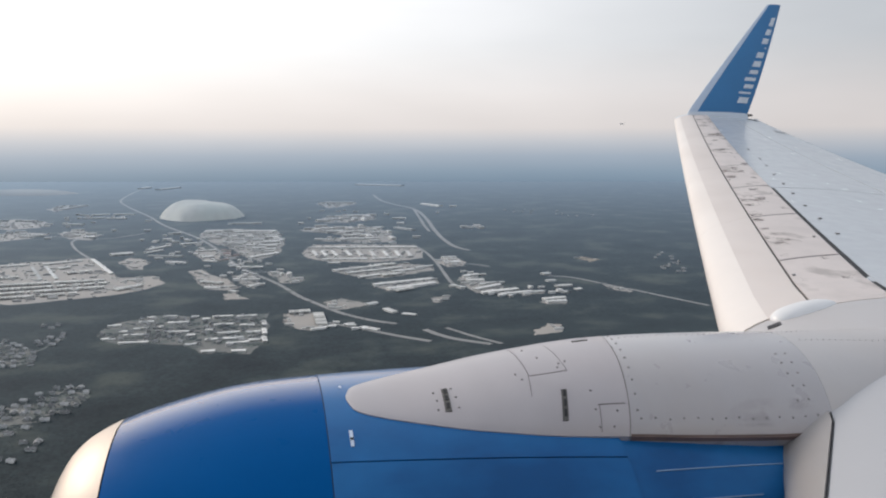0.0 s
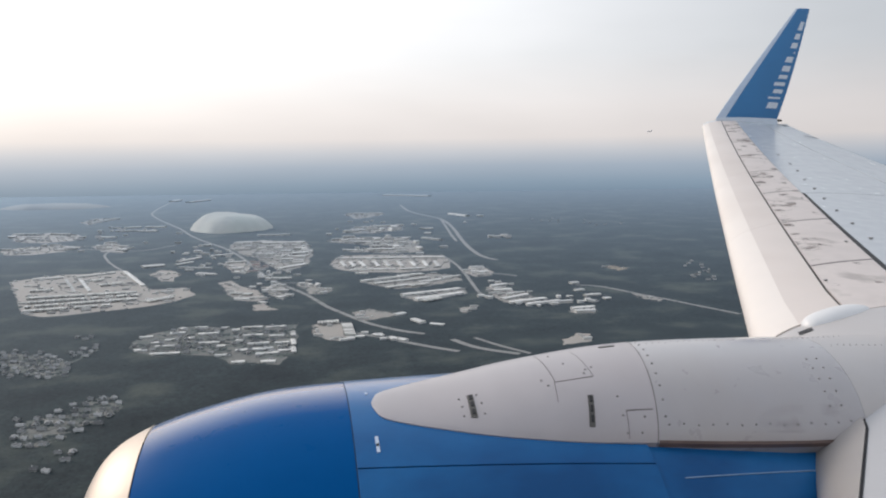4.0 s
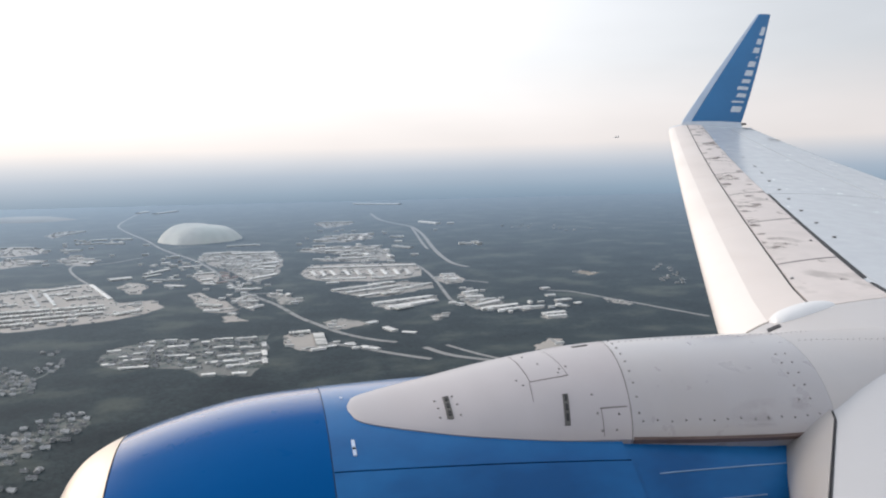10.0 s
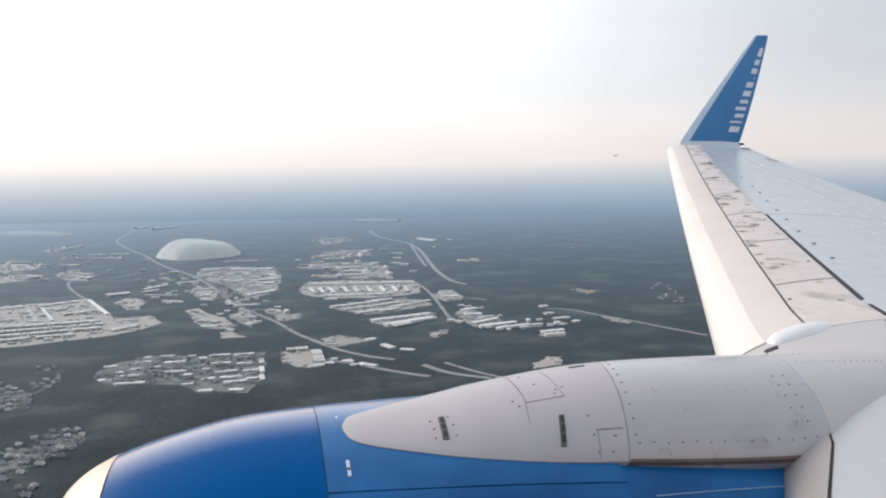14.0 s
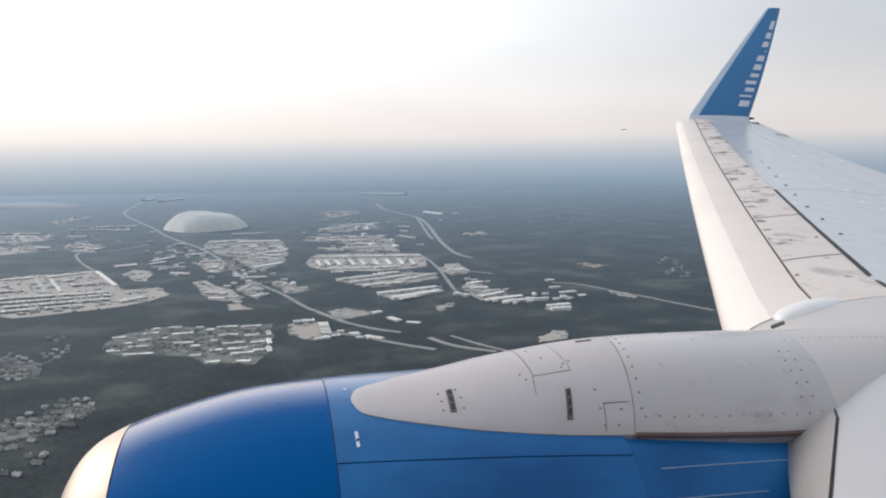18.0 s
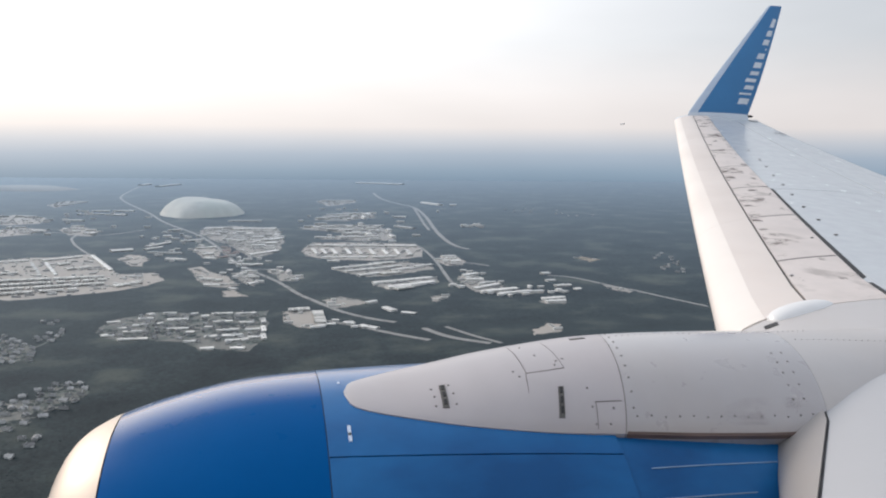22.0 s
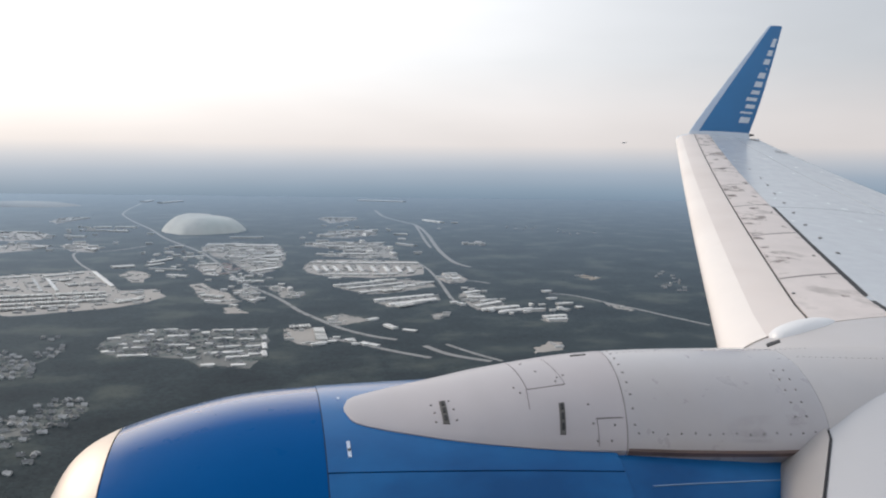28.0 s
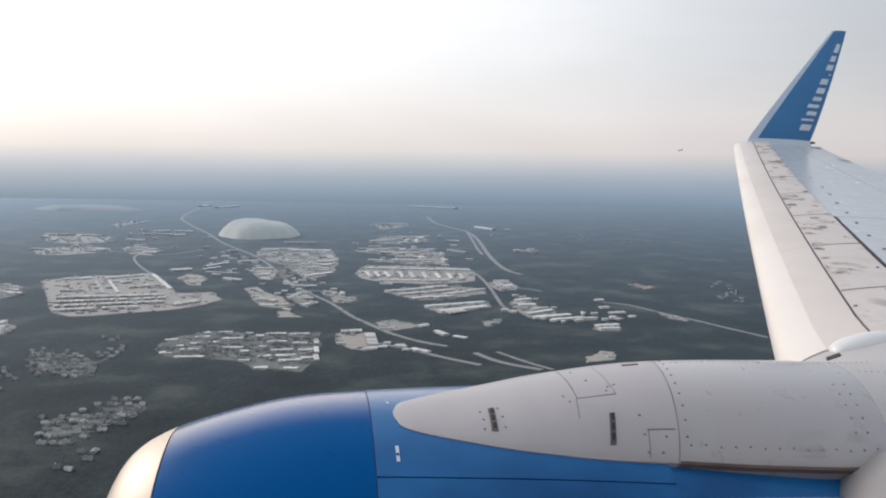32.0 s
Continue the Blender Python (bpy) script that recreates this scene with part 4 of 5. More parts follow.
def homes(pts, count):
    """Homes along loose rows inside an outline, each in a small clearing, with a short drive."""
    r = random.Random(len(pts) * 31 + count)
    xs, ys = [p[0] for p in pts], [p[1] for p in pts]
    placed = []
    for _ in range(count * 60):
        if len(placed) == count:
            break
        x, y = r.uniform(min(xs), max(xs)), r.uniform(min(ys), max(ys))
        y = round(y / 18) * 18 + r.uniform(-3, 3) + 10 * math.sin(x * 0.02)
        if not inside(pts, np.array([x]), np.array([y]))[0] or any((x - a) ** 2 + (y - b) ** 2 < 10 ** 2 for a, b in placed):
            continue
        placed.append((x, y))
        t = r.choice(HOUSES)
        m = pose(x, y, 0.02, 0, 0, r.choice((0, 0, 180, 90)) + r.uniform(-15, 15))
        if t[1]:
            copy_thing(t[0], m)
        else:
            t[0].matrix_basis = m
        t[1] += 1
        clear_disc(x, y - 1, 4.2)


def road(label, pts, width):
    """A paved strip along a smoothed line."""
    p = [Vector((x, y)) for x, y in pts]
    for _ in range(2):
        q = [p[0]]
        for a, b in zip(p, p[1:]):
            q += [a.lerp(b, 0.25), a.lerp(b, 0.75)]
        p = q + [p[-1]]
    fine = []
    for a, b in zip(p, p[1:]):
        n = max(1, int((b - a).length / 12))
        fine += [a.lerp(b, k / n) for k in range(n)]
    fine.append(p[-1])
    LOT_LIFT[0] += 0.004
    width *= 0.68
    z = 0.2 + LOT_LIFT[0]
    rows = []
    for i, c in enumerate(fine):
        d = (fine[min(i + 1, len(fine) - 1)] - fine[max(i - 1, 0)]).normalized()
        s = Vector((-d.y, d.x))
        rows.append([(*(c + s * k * width / 2), h) for k, h in ((-1.25, -0.4), (-1, z), (1, z), (1.25, -0.4))])
        if i % 2 == 0 and OX < c.x < OX + 5400 and c.y < OY + 4200:
            clear_disc(c.x, c.y - c.y * 0.004, width * 0.5 + 4 + c.y * 0.004)
    ob = part("road", loft(rows), M_STREET if "residential" in label else M_ROAD, None, smooth=False)
    fixed(ob.data)
    tagged(ob, label, "road", kind="structure")


def mound(x, y, a, b, h, label, tan=False):
    """A broad capped heap with sloping flanks and a flattish top."""
    rows = []
    for k in np.linspace(0, 1, 22):
        ring = []
        for t in np.linspace(0, 2 * math.pi, 72, endpoint=False):
            wob = 1 + 0.34 * noise.noise((math.cos(t) * 1.3, math.sin(t) * 1.3, x * 0.01)) + 0.05 * noise.noise((math.cos(t) * 5, math.sin(t) * 5, 4))
            px, py = math.cos(t) * a * k * wob, math.sin(t) * b * k * wob
            z = h * (1 - k ** 4) * (1 - 0.2 * math.cos(t - 0.4) * k) * (1 + 0.16 * noise.noise((px * 0.009, py * 0.009, 1)) + 0.06 * noise.noise((px * 0.03, py * 0.03, 2))) + 0.2
            ring.append((px, py, max(-1.0, z)))
        rows.append(ring)
    ob = part("mound", loft(rows, closed=True), M_TAN if tan else M_MOUND)
    ob.matrix_basis = pose(x, y, 0)
    fixed(ob.data)
    tagged(ob, label, "landfill mound", kind="structure")
    clear_disc(x, y, min(a, b) * 1.02)
    FREE[((GX - x) / (a * 1.03)) ** 2 + ((GY - y) / (b * 1.05)) ** 2 < 1] = True


# truck terminal
lot("pale concrete truck terminal yard in the woods", CONCRETE, [(-529, 1630), (-485, 1684), (-451, 1706), (-409, 1703), (-346, 1744), (-310, 1648), (-249, 1464), (-222, 1463), (-189, 1473), (-162, 1390), (-183, 1341), (-219, 1300), (-255, 1281), (-296, 1269), (-334, 1252), (-362, 1247), (-399, 1273)], 3)
warehouse(-384, 1674, 37, 76, 10, 2.4, ROOF_W)
warehouse(-466, 1650, 17, 54, 9, 2.4, ROOF_W)
warehouse(-301, 1607, -71, 215, 7, 1.9, ROOF_W)
warehouse(-401, 1548, -71, 164, 5, 1.4, ROOF_G)
warehouse(-376, 1548, -71, 165, 4, 1.4, ROOF_G)
warehouse(-214, 1431, 16, 22, 9, 1.9, ROOF_G)
trailer_row(-434, 1413, -264, 1432)
trailer_row(-420, 1369, -256, 1402)
trailer_row(-412, 1329, -252, 1363)
trailer_row(-403, 1290, -284, 1316)
trailer_row(-349, 1525, -306, 1547)
trailer_row(-452, 1490, -407, 1503)
trailer_row(-232, 1332, -196, 1365)
trailer_row(-376, 1585, -355, 1601)
# loop yard and its long sheds
lot("pale sandy freight yard with a rounded end", CONCRETE, [(77, 1707), (88, 1780), (114, 1846), (185, 1849), (298, 1809), (340, 1788), (334, 1670), (317, 1586), (287, 1568), (210, 1548), (135, 1574), (104, 1606), (84, 1644)], 3)
warehouse(220, 1771, -12, 237, 13, 2.4, ROOF_W)
warehouse(159, 1596, -9, 90, 10, 2.4, ROOF_W)
warehouse(238, 1588, 4, 51, 10, 2.4, ROOF_W)
warehouse(133, 1551, -14, 24, 8, 1.9, ROOF_W)
warehouse(106, 1696, -87, 82, 7, 1.9, ROOF_W)
warehouse(125, 1691, -88, 82, 7, 1.9, ROOF_W)
warehouse(146, 1686, -88, 81, 7, 1.9, ROOF_W)
warehouse(175, 1678, -89, 81, 7, 1.9, ROOF_W)
warehouse(197, 1673, -90, 81, 7, 1.9, ROOF_W)
warehouse(224, 1666, -91, 80, 7, 1.9, ROOF_W)
warehouse(251, 1659, -92, 80, 7, 1.9, ROOF_W)
warehouse(276, 1653, -93, 80, 7, 1.9, ROOF_W)
warehouse(299, 1647, -94, 79, 7, 1.9, ROOF_W)
lot("grey gravel yard", CONCRETE_D, [(122, 1454), (171, 1497), (260, 1512), (315, 1483), (302, 1422), (236, 1373), (173, 1352), (159, 1380)])
warehouse(170, 1473, 23, 101, 10, 2.4, ROOF_W)
warehouse(197, 1439, 24, 118, 10, 2.4, ROOF_W)
warehouse(180, 1378, 28, 44, 9, 2.4, ROOF_W)
warehouse(246, 1426, 28, 49, 9, 2.4, ROOF_W)
warehouse(293, 1459, 28, 41, 9, 2.4, ROOF_W)
trailer_row(191, 1492, 247, 1507)
trailer_row(201, 1375, 238, 1391)
lot("grey gravel yard", CONCRETE_D, [(168, 1280), (227, 1321), (288, 1342), (284, 1290), (210, 1223), (193, 1232)])
warehouse(228, 1307, 19, 111, 10, 2.4, ROOF_W)
warehouse(233, 1261, 24, 91, 12, 2.9, ROOF_W)
trailer_row(201, 1225, 231, 1243)
lot("grey yards among trees", CONCRETE_D, [(90, 2177), (164, 2265), (244, 2244), (319, 2225), (327, 2058), (310, 1885), (239, 1857), (138, 1917), (203, 2023), (152, 2104)])
yard_sheds([(90, 2177), (164, 2265), (244, 2244), (319, 2225), (327, 2058), (310, 1885), (239, 1857), (138, 1917), (203, 2023), (152, 2104)], 20, 26, 12, 5, 5)
warehouse(229, 1941, 0, 96, 12, 2.9, ROOF_W)
warehouse(146, 1944, -28, 50, 11, 2.4, ROOF_W)
warehouse(186, 2196, 17, 113, 16, 2.9, ROOF_W)
warehouse(306, 2204, 5, 45, 12, 2.4, ROOF_G)
lot("grey yards among trees", CONCRETE_D, [(149, 2405), (259, 2570), (355, 2609), (342, 2448), (238, 2364)])
yard_sheds([(149, 2405), (259, 2570), (355, 2609), (342, 2448), (238, 2364)], 10, 30, 14, 6, 6)
warehouse(206, 2464, 29, 107, 18, 2.9, ROOF_G)
warehouse(270, 2577, 21, 105, 18, 2.9, ROOF_G)
warehouse(326, 2552, 70, 40, 18, 4.3, ROOF_W)
lot("faint pale clearing", CONCRETE_D, [(203, 3143), (238, 3261), (367, 3226), (349, 3073), (232, 2907)])
warehouse(302, 3178, -15, 108, 24, 2.9, ROOF_G)
warehouse(419, 2446, -15, 31, 22, 3.4, ROOF_W)
warehouse(394, 2305, -15, 21, 16, 2.9, ROOF_W)
warehouse(378, 2147, -62, 79, 14, 2.9, ROOF_G)
warehouse(628, 2969, -72, 136, 22, 3.8, ROOF_W)
warehouse(693, 2893, -15, 25, 20, 3.8, ROOF_W)
warehouse(579, 2640, -15, 7, 16, 2.9, ROOF_W)
warehouse(650, 4494, -40, 301, 40, 3.8, ROOF_W)
yard_sheds([(531, 2154), (564, 2210), (620, 2179), (587, 2093)], 7, 15, 9, 5, 12)
lot("pale yard beside the freight road", CONCRETE, [(331, 1517), (356, 1593), (386, 1577), (390, 1502), (373, 1461), (336, 1456)])
warehouse(360, 1509, -14, 34, 12, 2.4, ROOF_W)
warehouse(369, 1576, 2, 28, 12, 2.4, ROOF_G)
yard_sheds([(333, 1517), (360, 1583), (388, 1551), (369, 1477)], 6, 12, 8, 4, 18)
lot("grey works yard", CONCRETE_D, [(328, 1320), (350, 1358), (363, 1329), (371, 1263), (388, 1210), (361, 1166), (325, 1190), (320, 1248)])
warehouse(356, 1346, 23, 30, 10, 2.4, ROOF_W)
warehouse(348, 1293, -3, 30, 10, 2.4, ROOF_W)
warehouse(349, 1224, 32, 56, 10, 2.4, ROOF_W)
warehouse(364, 1190, 16, 59, 10, 2.4, ROOF_W)
warehouse(380, 1166, 16, 56, 10, 2.4, ROOF_W)
warehouse(363, 1261, 19, 29, 8, 1.9, ROOF_G)
lot("grey bare ground", CONCRETE_D, [(386, 1180), (436, 1187), (428, 1159), (386, 1150)])
warehouse(408, 1171, 8, 39, 9, 1.4, ROOF_G)
lot("pale yard in the woods", CONCRETE_D, [(396, 1102), (440, 1114), (429, 1076), (398, 1076)])
warehouse(422, 1111, 8, 36, 9, 2.4, ROOF_W)
warehouse(417, 1088, 2, 30, 9, 2.4, ROOF_W)
warehouse(475, 1209, 9, 27, 11, 2.4, ROOF_W)
warehouse(458, 1161, -57, 14, 11, 1.9, ROOF_G)
warehouse(489, 1332, 12, 14, 12, 2.4, ROOF_G)
warehouse(473, 1262, 7, 15, 11, 1.9, ROOF_G)
warehouse(487, 1177, 13, 10, 9, 1.9, ROOF_W)
lot("bare pale ground among trees", CONCRETE_D, [(240, 1159), (281, 1172), (247, 1121)])
lot("pale gravel lot in the woods", CONCRETE, [(326, 932), (347, 943), (356, 958), (374, 953), (357, 912), (317, 892)])
lot("dry tan clearing", M_TAN, [(617, 1518), (641, 1529), (660, 1482), (624, 1459)])
lot("grey bare ground", CONCRETE_D, [(545, 1208), (565, 1192), (568, 1144), (556, 1133), (540, 1172)])
homes([(790, 1509), (843, 1560), (778, 1352), (732, 1281), (721, 1366)], 16)
homes([(826, 2723), (1009, 2727), (1063, 2423), (988, 2318), (831, 2574)], 14)
# works quarter
lot("grey industrial yards between sheds", CONCRETE_D, [(-162, 2130), (-146, 2208), (-82, 2251), (38, 2190), (50, 1951), (36, 1745), (16, 1670), (-18, 1637), (-35, 1674), (-78, 1853), (-123, 1950)])
warehouse(-116, 2207, -2, 65, 16, 2.9, ROOF_W)
warehouse(-20, 2162, 0, 110, 22, 3.4, ROOF_W)
warehouse(-50, 2395, -4, 94, 18, 2.9, ROOF_G)
warehouse(23, 1940, 26, 51, 13, 2.4, ROOF_W)
warehouse(22, 1868, 21, 35, 12, 2.4, ROOF_W)
warehouse(0, 1692, 44, 79, 12, 2.4, ROOF_W)
warehouse(-54, 1921, 24, 34, 12, 2.4, ROOF_G)
yard_sheds([(-144, 2180), (-81, 2221), (37, 2147), (46, 1952), (34, 1765), (-18, 1670), (-79, 1874)], 34, 22, 12, 5, 7)
yard_sheds([(-84, 1776), (-67, 1790), (-45, 1652), (-67, 1641)], 6, 15, 9, 5, 17, ROOF_R)
lot("pale works yard", CONCRETE, [(-149, 1792), (-110, 1821), (-84, 1713), (-91, 1616), (-121, 1639)])
warehouse(-163, 1932, 24, 50, 12, 2.9, ROOF_W)
warehouse(-122, 1795, 12, 41, 12, 2.4, ROOF_W)
warehouse(-113, 1694, 26, 25, 14, 2.4, ROOF_W)
warehouse(-102, 1630, -31, 25, 8, 1.9, ROOF_W)
warehouse(-79, 1644, 35, 20, 9, 1.9, ROOF_R)
warehouse(-55, 1557, 9, 17, 9, 1.9, ROOF_G)
warehouse(-21, 1527, 38, 26, 9, 1.9, ROOF_G)
yard_sheds([(-76, 1604), (-17, 1629), (-6, 1513), (-36, 1454)], 8, 13, 8, 4, 8)
yard_sheds([(-265, 2130), (-221, 2172), (-166, 2006), (-199, 1947)], 7, 16, 10, 5, 9)
warehouse(-228, 1871, 59, 81, 10, 2.4, ROOF_W)
warehouse(-232, 1808, 52, 49, 9, 1.9, ROOF_W)
warehouse(-199, 1728, -21, 74, 10, 1.9, ROOF_G)
warehouse(-167, 1627, -33, 45, 9, 2.4, ROOF_W)
warehouse(-292, 1778, 22, 43, 26, 2.9, ROOF_W)
warehouse(-208, 1697, 20, 14, 10, 1.9, ROOF_W)
lot("pale oval lot", CONCRETE, [(-278, 1670), (-269, 1717), (-240, 1701), (-221, 1625), (-222, 1554), (-246, 1559)])
lot("pale works yard", CONCRETE, [(-134, 1505), (-113, 1526), (-84, 1453), (-52, 1368), (-41, 1316), (-59, 1300), (-94, 1319), (-113, 1406)])
warehouse(-82, 1321, -14, 25, 8, 1.9, ROOF_W)
warehouse(-48, 1279, -34, 13, 8, 1.9, ROOF_W)
trailer_row(-103, 1380, -70, 1355)
lot("pale oval lot", CONCRETE, [(-70, 1259), (-45, 1272), (-25, 1215), (-59, 1215)])
lot("brown-grey yard", CONCRETE_D, [(-55, 1440), (-16, 1455), (-5, 1339), (-15, 1299), (-38, 1359)])
yard_sheds([(-55, 1440), (-16, 1455), (-5, 1339), (-15, 1299), (-38, 1359)], 8, 12, 7, 4, 19)
warehouse(-16, 1326, 40, 25, 8, 1.9, ROOF_W)
lot("grey yard", CONCRETE_D, [(5, 1457), (24, 1485), (43, 1434), (65, 1368), (49, 1337), (30, 1342)])
yard_sheds([(5, 1457), (24, 1485), (43, 1434), (65, 1368), (49, 1337), (30, 1342)], 6, 12, 7, 4, 20)
lot("pale lot with cars round it", CONCRETE, [(26, 1096), (42, 1088), (66, 1097), (75, 1069), (74, 997), (51, 981), (24, 1019)])
trailer_row(70, 1084, 70, 1007)
trailer_row(31, 1094, 61, 1098)
warehouse(69, 1039, 5, 10, 6, 1.9, ROOF_W)
warehouse(64, 991, 15, 19, 6, 1.9, ROOF_W)
lot("sandy cleared ground", CONCRETE_D, [(82, 1166), (109, 1186), (135, 1158), (146, 1134), (110, 1110), (90, 1107)])
warehouse(151, 1134, 32, 17, 9, 1.9, ROOF_G)
warehouse(169, 1079, -69, 27, 9, 1.9, ROOF_W)
warehouse(191, 1051, -36, 19, 7, 1.4, ROOF_W)
warehouse(105, 1002, -39, 15, 6, 1.9, ROOF_W)
warehouse(127, 976, -48, 27, 8, 1.9, ROOF_W)
warehouse(82, 1003, 3, 10, 6, 1.4, ROOF_W)
yard_sheds([(86, 1024), (101, 1027), (131, 974), (108, 961)], 5, 7, 4, 2, 10)
# left of the terminal and behind
lot("pale cleared strip", CONCRETE, [(-841, 2627), (-742, 2712), (-628, 2589), (-605, 2416), (-679, 2375), (-764, 2427)])
yard_sheds([(-841, 2627), (-742, 2712), (-628, 2589), (-605, 2416), (-679, 2375), (-764, 2427)], 8, 30, 12, 5, 13)
lot("pale cleared strip", CONCRETE, [(-741, 2227), (-632, 2305), (-540, 2240), (-560, 2131), (-623, 2088), (-685, 2093)])
yard_sheds([(-741, 2227), (-632, 2305), (-540, 2240), (-560, 2131), (-623, 2088), (-685, 2093)], 8, 26, 11, 5, 14)
lot("pale cleared strip", CONCRETE, [(-520, 2235), (-484, 2325), (-408, 2193), (-406, 2068), (-465, 2107)])
yard_sheds([(-520, 2235), (-484, 2325), (-408, 2193), (-406, 2068), (-465, 2107)], 8, 24, 10, 5, 15)
lot("faint pale clearing", CONCRETE_D, [(-752, 3091), (-758, 3281), (-665, 3315), (-670, 3147), (-698, 2978)])
warehouse(-533, 2478, -15, 59, 18, 2.9, ROOF_G)
warehouse(-519, 2806, 8, 54, 20, 2.9, ROOF_G)
warehouse(-445, 2798, -15, 67, 20, 2.9, ROOF_G)
warehouse(-515, 2681, 2, 65, 18, 2.9, ROOF_G)
warehouse(-444, 2653, -15, 60, 18, 2.9, ROOF_W)
warehouse(-681, 3153, 74, 206, 20, 2.9, ROOF_G)
warehouse(-604, 4485, 76, 108, 34, 4.3, ROOF_W)
warehouse(-476, 4396, 67, 212, 34, 4.3, ROOF_W)
lot("grey works yard", CONCRETE_D, [(-599, 1504), (-588, 1592), (-532, 1546), (-505, 1453), (-529, 1407)])
yard_sheds([(-599, 1504), (-588, 1592), (-532, 1546), (-505, 1453), (-529, 1407)], 10, 16, 9, 5, 16)
lot("sandy works yard", CONCRETE_D, [(-503, 1189), (-462, 1223), (-420, 1183), (-407, 1125), (-452, 1110)])
yard_sheds([(-503, 1189), (-462, 1223), (-420, 1183), (-407, 1125), (-452, 1110)], 8, 14, 8, 5, 21)
# small buildings scattered between the yards
yard_sheds([(-293, 2039), (-174, 2107), (4, 1623), (67, 1338), (-15, 1269), (-132, 1581), (-230, 1628)], 34, 10, 7, 3, 31)
yard_sheds([(98, 2365), (208, 2861), (449, 2723), (391, 2056), (357, 1805), (97, 1894)], 22, 16, 9, 4, 32)
yard_sheds([(310, 1434), (359, 1457), (405, 1237), (460, 1240), (468, 1159), (385, 1109), (296, 1202)], 20, 9, 6, 3, 33)
yard_sheds([(-527, 2099), (-716, 2869), (-410, 2950), (-278, 2301), (-346, 1941)], 18, 18, 9, 4, 34)
# homes
lot("grey streets and drives between homes", M_STREET, [(-198, 1015), (-201, 1049), (-193, 1079), (-160, 1112), (-150, 1121), (-118, 1116), (-88, 1105), (-44, 1105), (-14, 1098), (6, 1112), (2, 1058), (-2, 942), (-17, 888), (-36, 890), (-70, 901), (-81, 932), (-95, 948), (-133, 960), (-171, 969), (-190, 990)], 5)
warehouse(-192, 1066, -2, 6, 5, 1.4, ROOF_G, "row_house")
warehouse(-185, 1067, 7, 6, 6, 1.4, ROOF_W, "row_house")
warehouse(-157, 1041, -12, 8, 7, 1.4, ROOF_G, "row_house")
warehouse(-148, 1044, 18, 8, 5, 1.4, ROOF_W, "row_house")
warehouse(-164, 1008, 8, 6, 6, 1.4, ROOF_W, "row_house")
warehouse(-156, 1008, 20, 6, 5, 1.4, ROOF_W, "row_house")
warehouse(-148, 1007, -5, 6, 5, 1.4, ROOF_G, "row_house")
warehouse(-186, 993, 26, 6, 6, 1.4, ROOF_W, "row_house")
warehouse(-179, 992, -6, 6, 6, 1.4, ROOF_G, "row_house")
warehouse(-164, 969, 20, 6, 6, 1.4, ROOF_W, "row_house")
warehouse(-156, 969, 19, 6, 6, 1.4, ROOF_G, "row_house")
warehouse(-147, 968, 1, 6, 6, 1.4, ROOF_W, "row_house")
warehouse(-139, 968, -5, 6, 6, 1.4, ROOF_W, "row_house")
warehouse(-149, 1108, 41, 6, 6, 1.4, ROOF_W, "row_house")
warehouse(-129, 1110, 25, 7, 6, 1.4, ROOF_G, "row_house")
warehouse(-120, 1109, -6, 7, 7, 1.4, ROOF_G, "row_house")
warehouse(-119, 1068, -2, 6, 7, 1.4, ROOF_W, "row_house")
warehouse(-111, 1068, -4, 6, 6, 1.4, ROOF_W, "row_house")
warehouse(-102, 1068, -11, 6, 7, 1.4, ROOF_G, "row_house")
warehouse(-114, 1014, 27, 6, 7, 1.4, ROOF_G, "row_house")
warehouse(-105, 1013, 0, 6, 6, 1.4, ROOF_W, "row_house")
warehouse(-97, 1013, 3, 6, 6, 1.4, ROOF_G, "row_house")
warehouse(-131, 1046, 10, 7, 6, 1.4, ROOF_W, "row_house")
warehouse(-92, 1100, -2, 9, 6, 1.4, ROOF_G, "row_house")
warehouse(-77, 1082, 4, 9, 6, 1.4, ROOF_W, "row_house")
warehouse(-65, 1094, 25, 7, 6, 1.4, ROOF_W, "row_house")
warehouse(-56, 1094, 22, 6, 6, 1.4, ROOF_W, "row_house")
warehouse(-47, 1094, 2, 6, 6, 1.4, ROOF_W, "row_house")
warehouse(-33, 1089, 9, 6, 5, 1.4, ROOF_W, "row_house")
warehouse(-25, 1090, 21, 6, 6, 1.4, ROOF_G, "row_house")
warehouse(-16, 1090, 20, 6, 6, 1.4, ROOF_W, "row_house")
warehouse(-54, 995, -2, 6, 6, 1.4, ROOF_W, "row_house")
warehouse(-45, 996, 15, 7, 7, 1.4, ROOF_G, "row_house")
warehouse(-36, 996, 12, 7, 5, 1.4, ROOF_W, "row_house")
warehouse(-46, 965, 12, 6, 7, 1.4, ROOF_W, "row_house")
warehouse(-39, 964, -8, 6, 7, 1.4, ROOF_G, "row_house")
warehouse(-31, 966, 25, 6, 6, 1.4, ROOF_G, "row_house")
warehouse(-69, 1016, -14, 9, 5, 1.4, ROOF_W, "row_house")
warehouse(-66, 963, -5, 6, 6, 1.4, ROOF_W, "row_house")
warehouse(-60, 964, 17, 6, 7, 1.4, ROOF_W, "row_house")
warehouse(-89, 992, -3, 9, 6, 1.4, ROOF_W, "row_house")
warehouse(-88, 944, -12, 7, 5, 1.4, ROOF_G, "row_house")
warehouse(-79, 944, -9, 7, 6, 1.4, ROOF_G, "row_house")
warehouse(-41, 940, -12, 6, 7, 1.4, ROOF_G, "row_house")
warehouse(-33, 941, -5, 6, 5, 1.4, ROOF_W, "row_house")
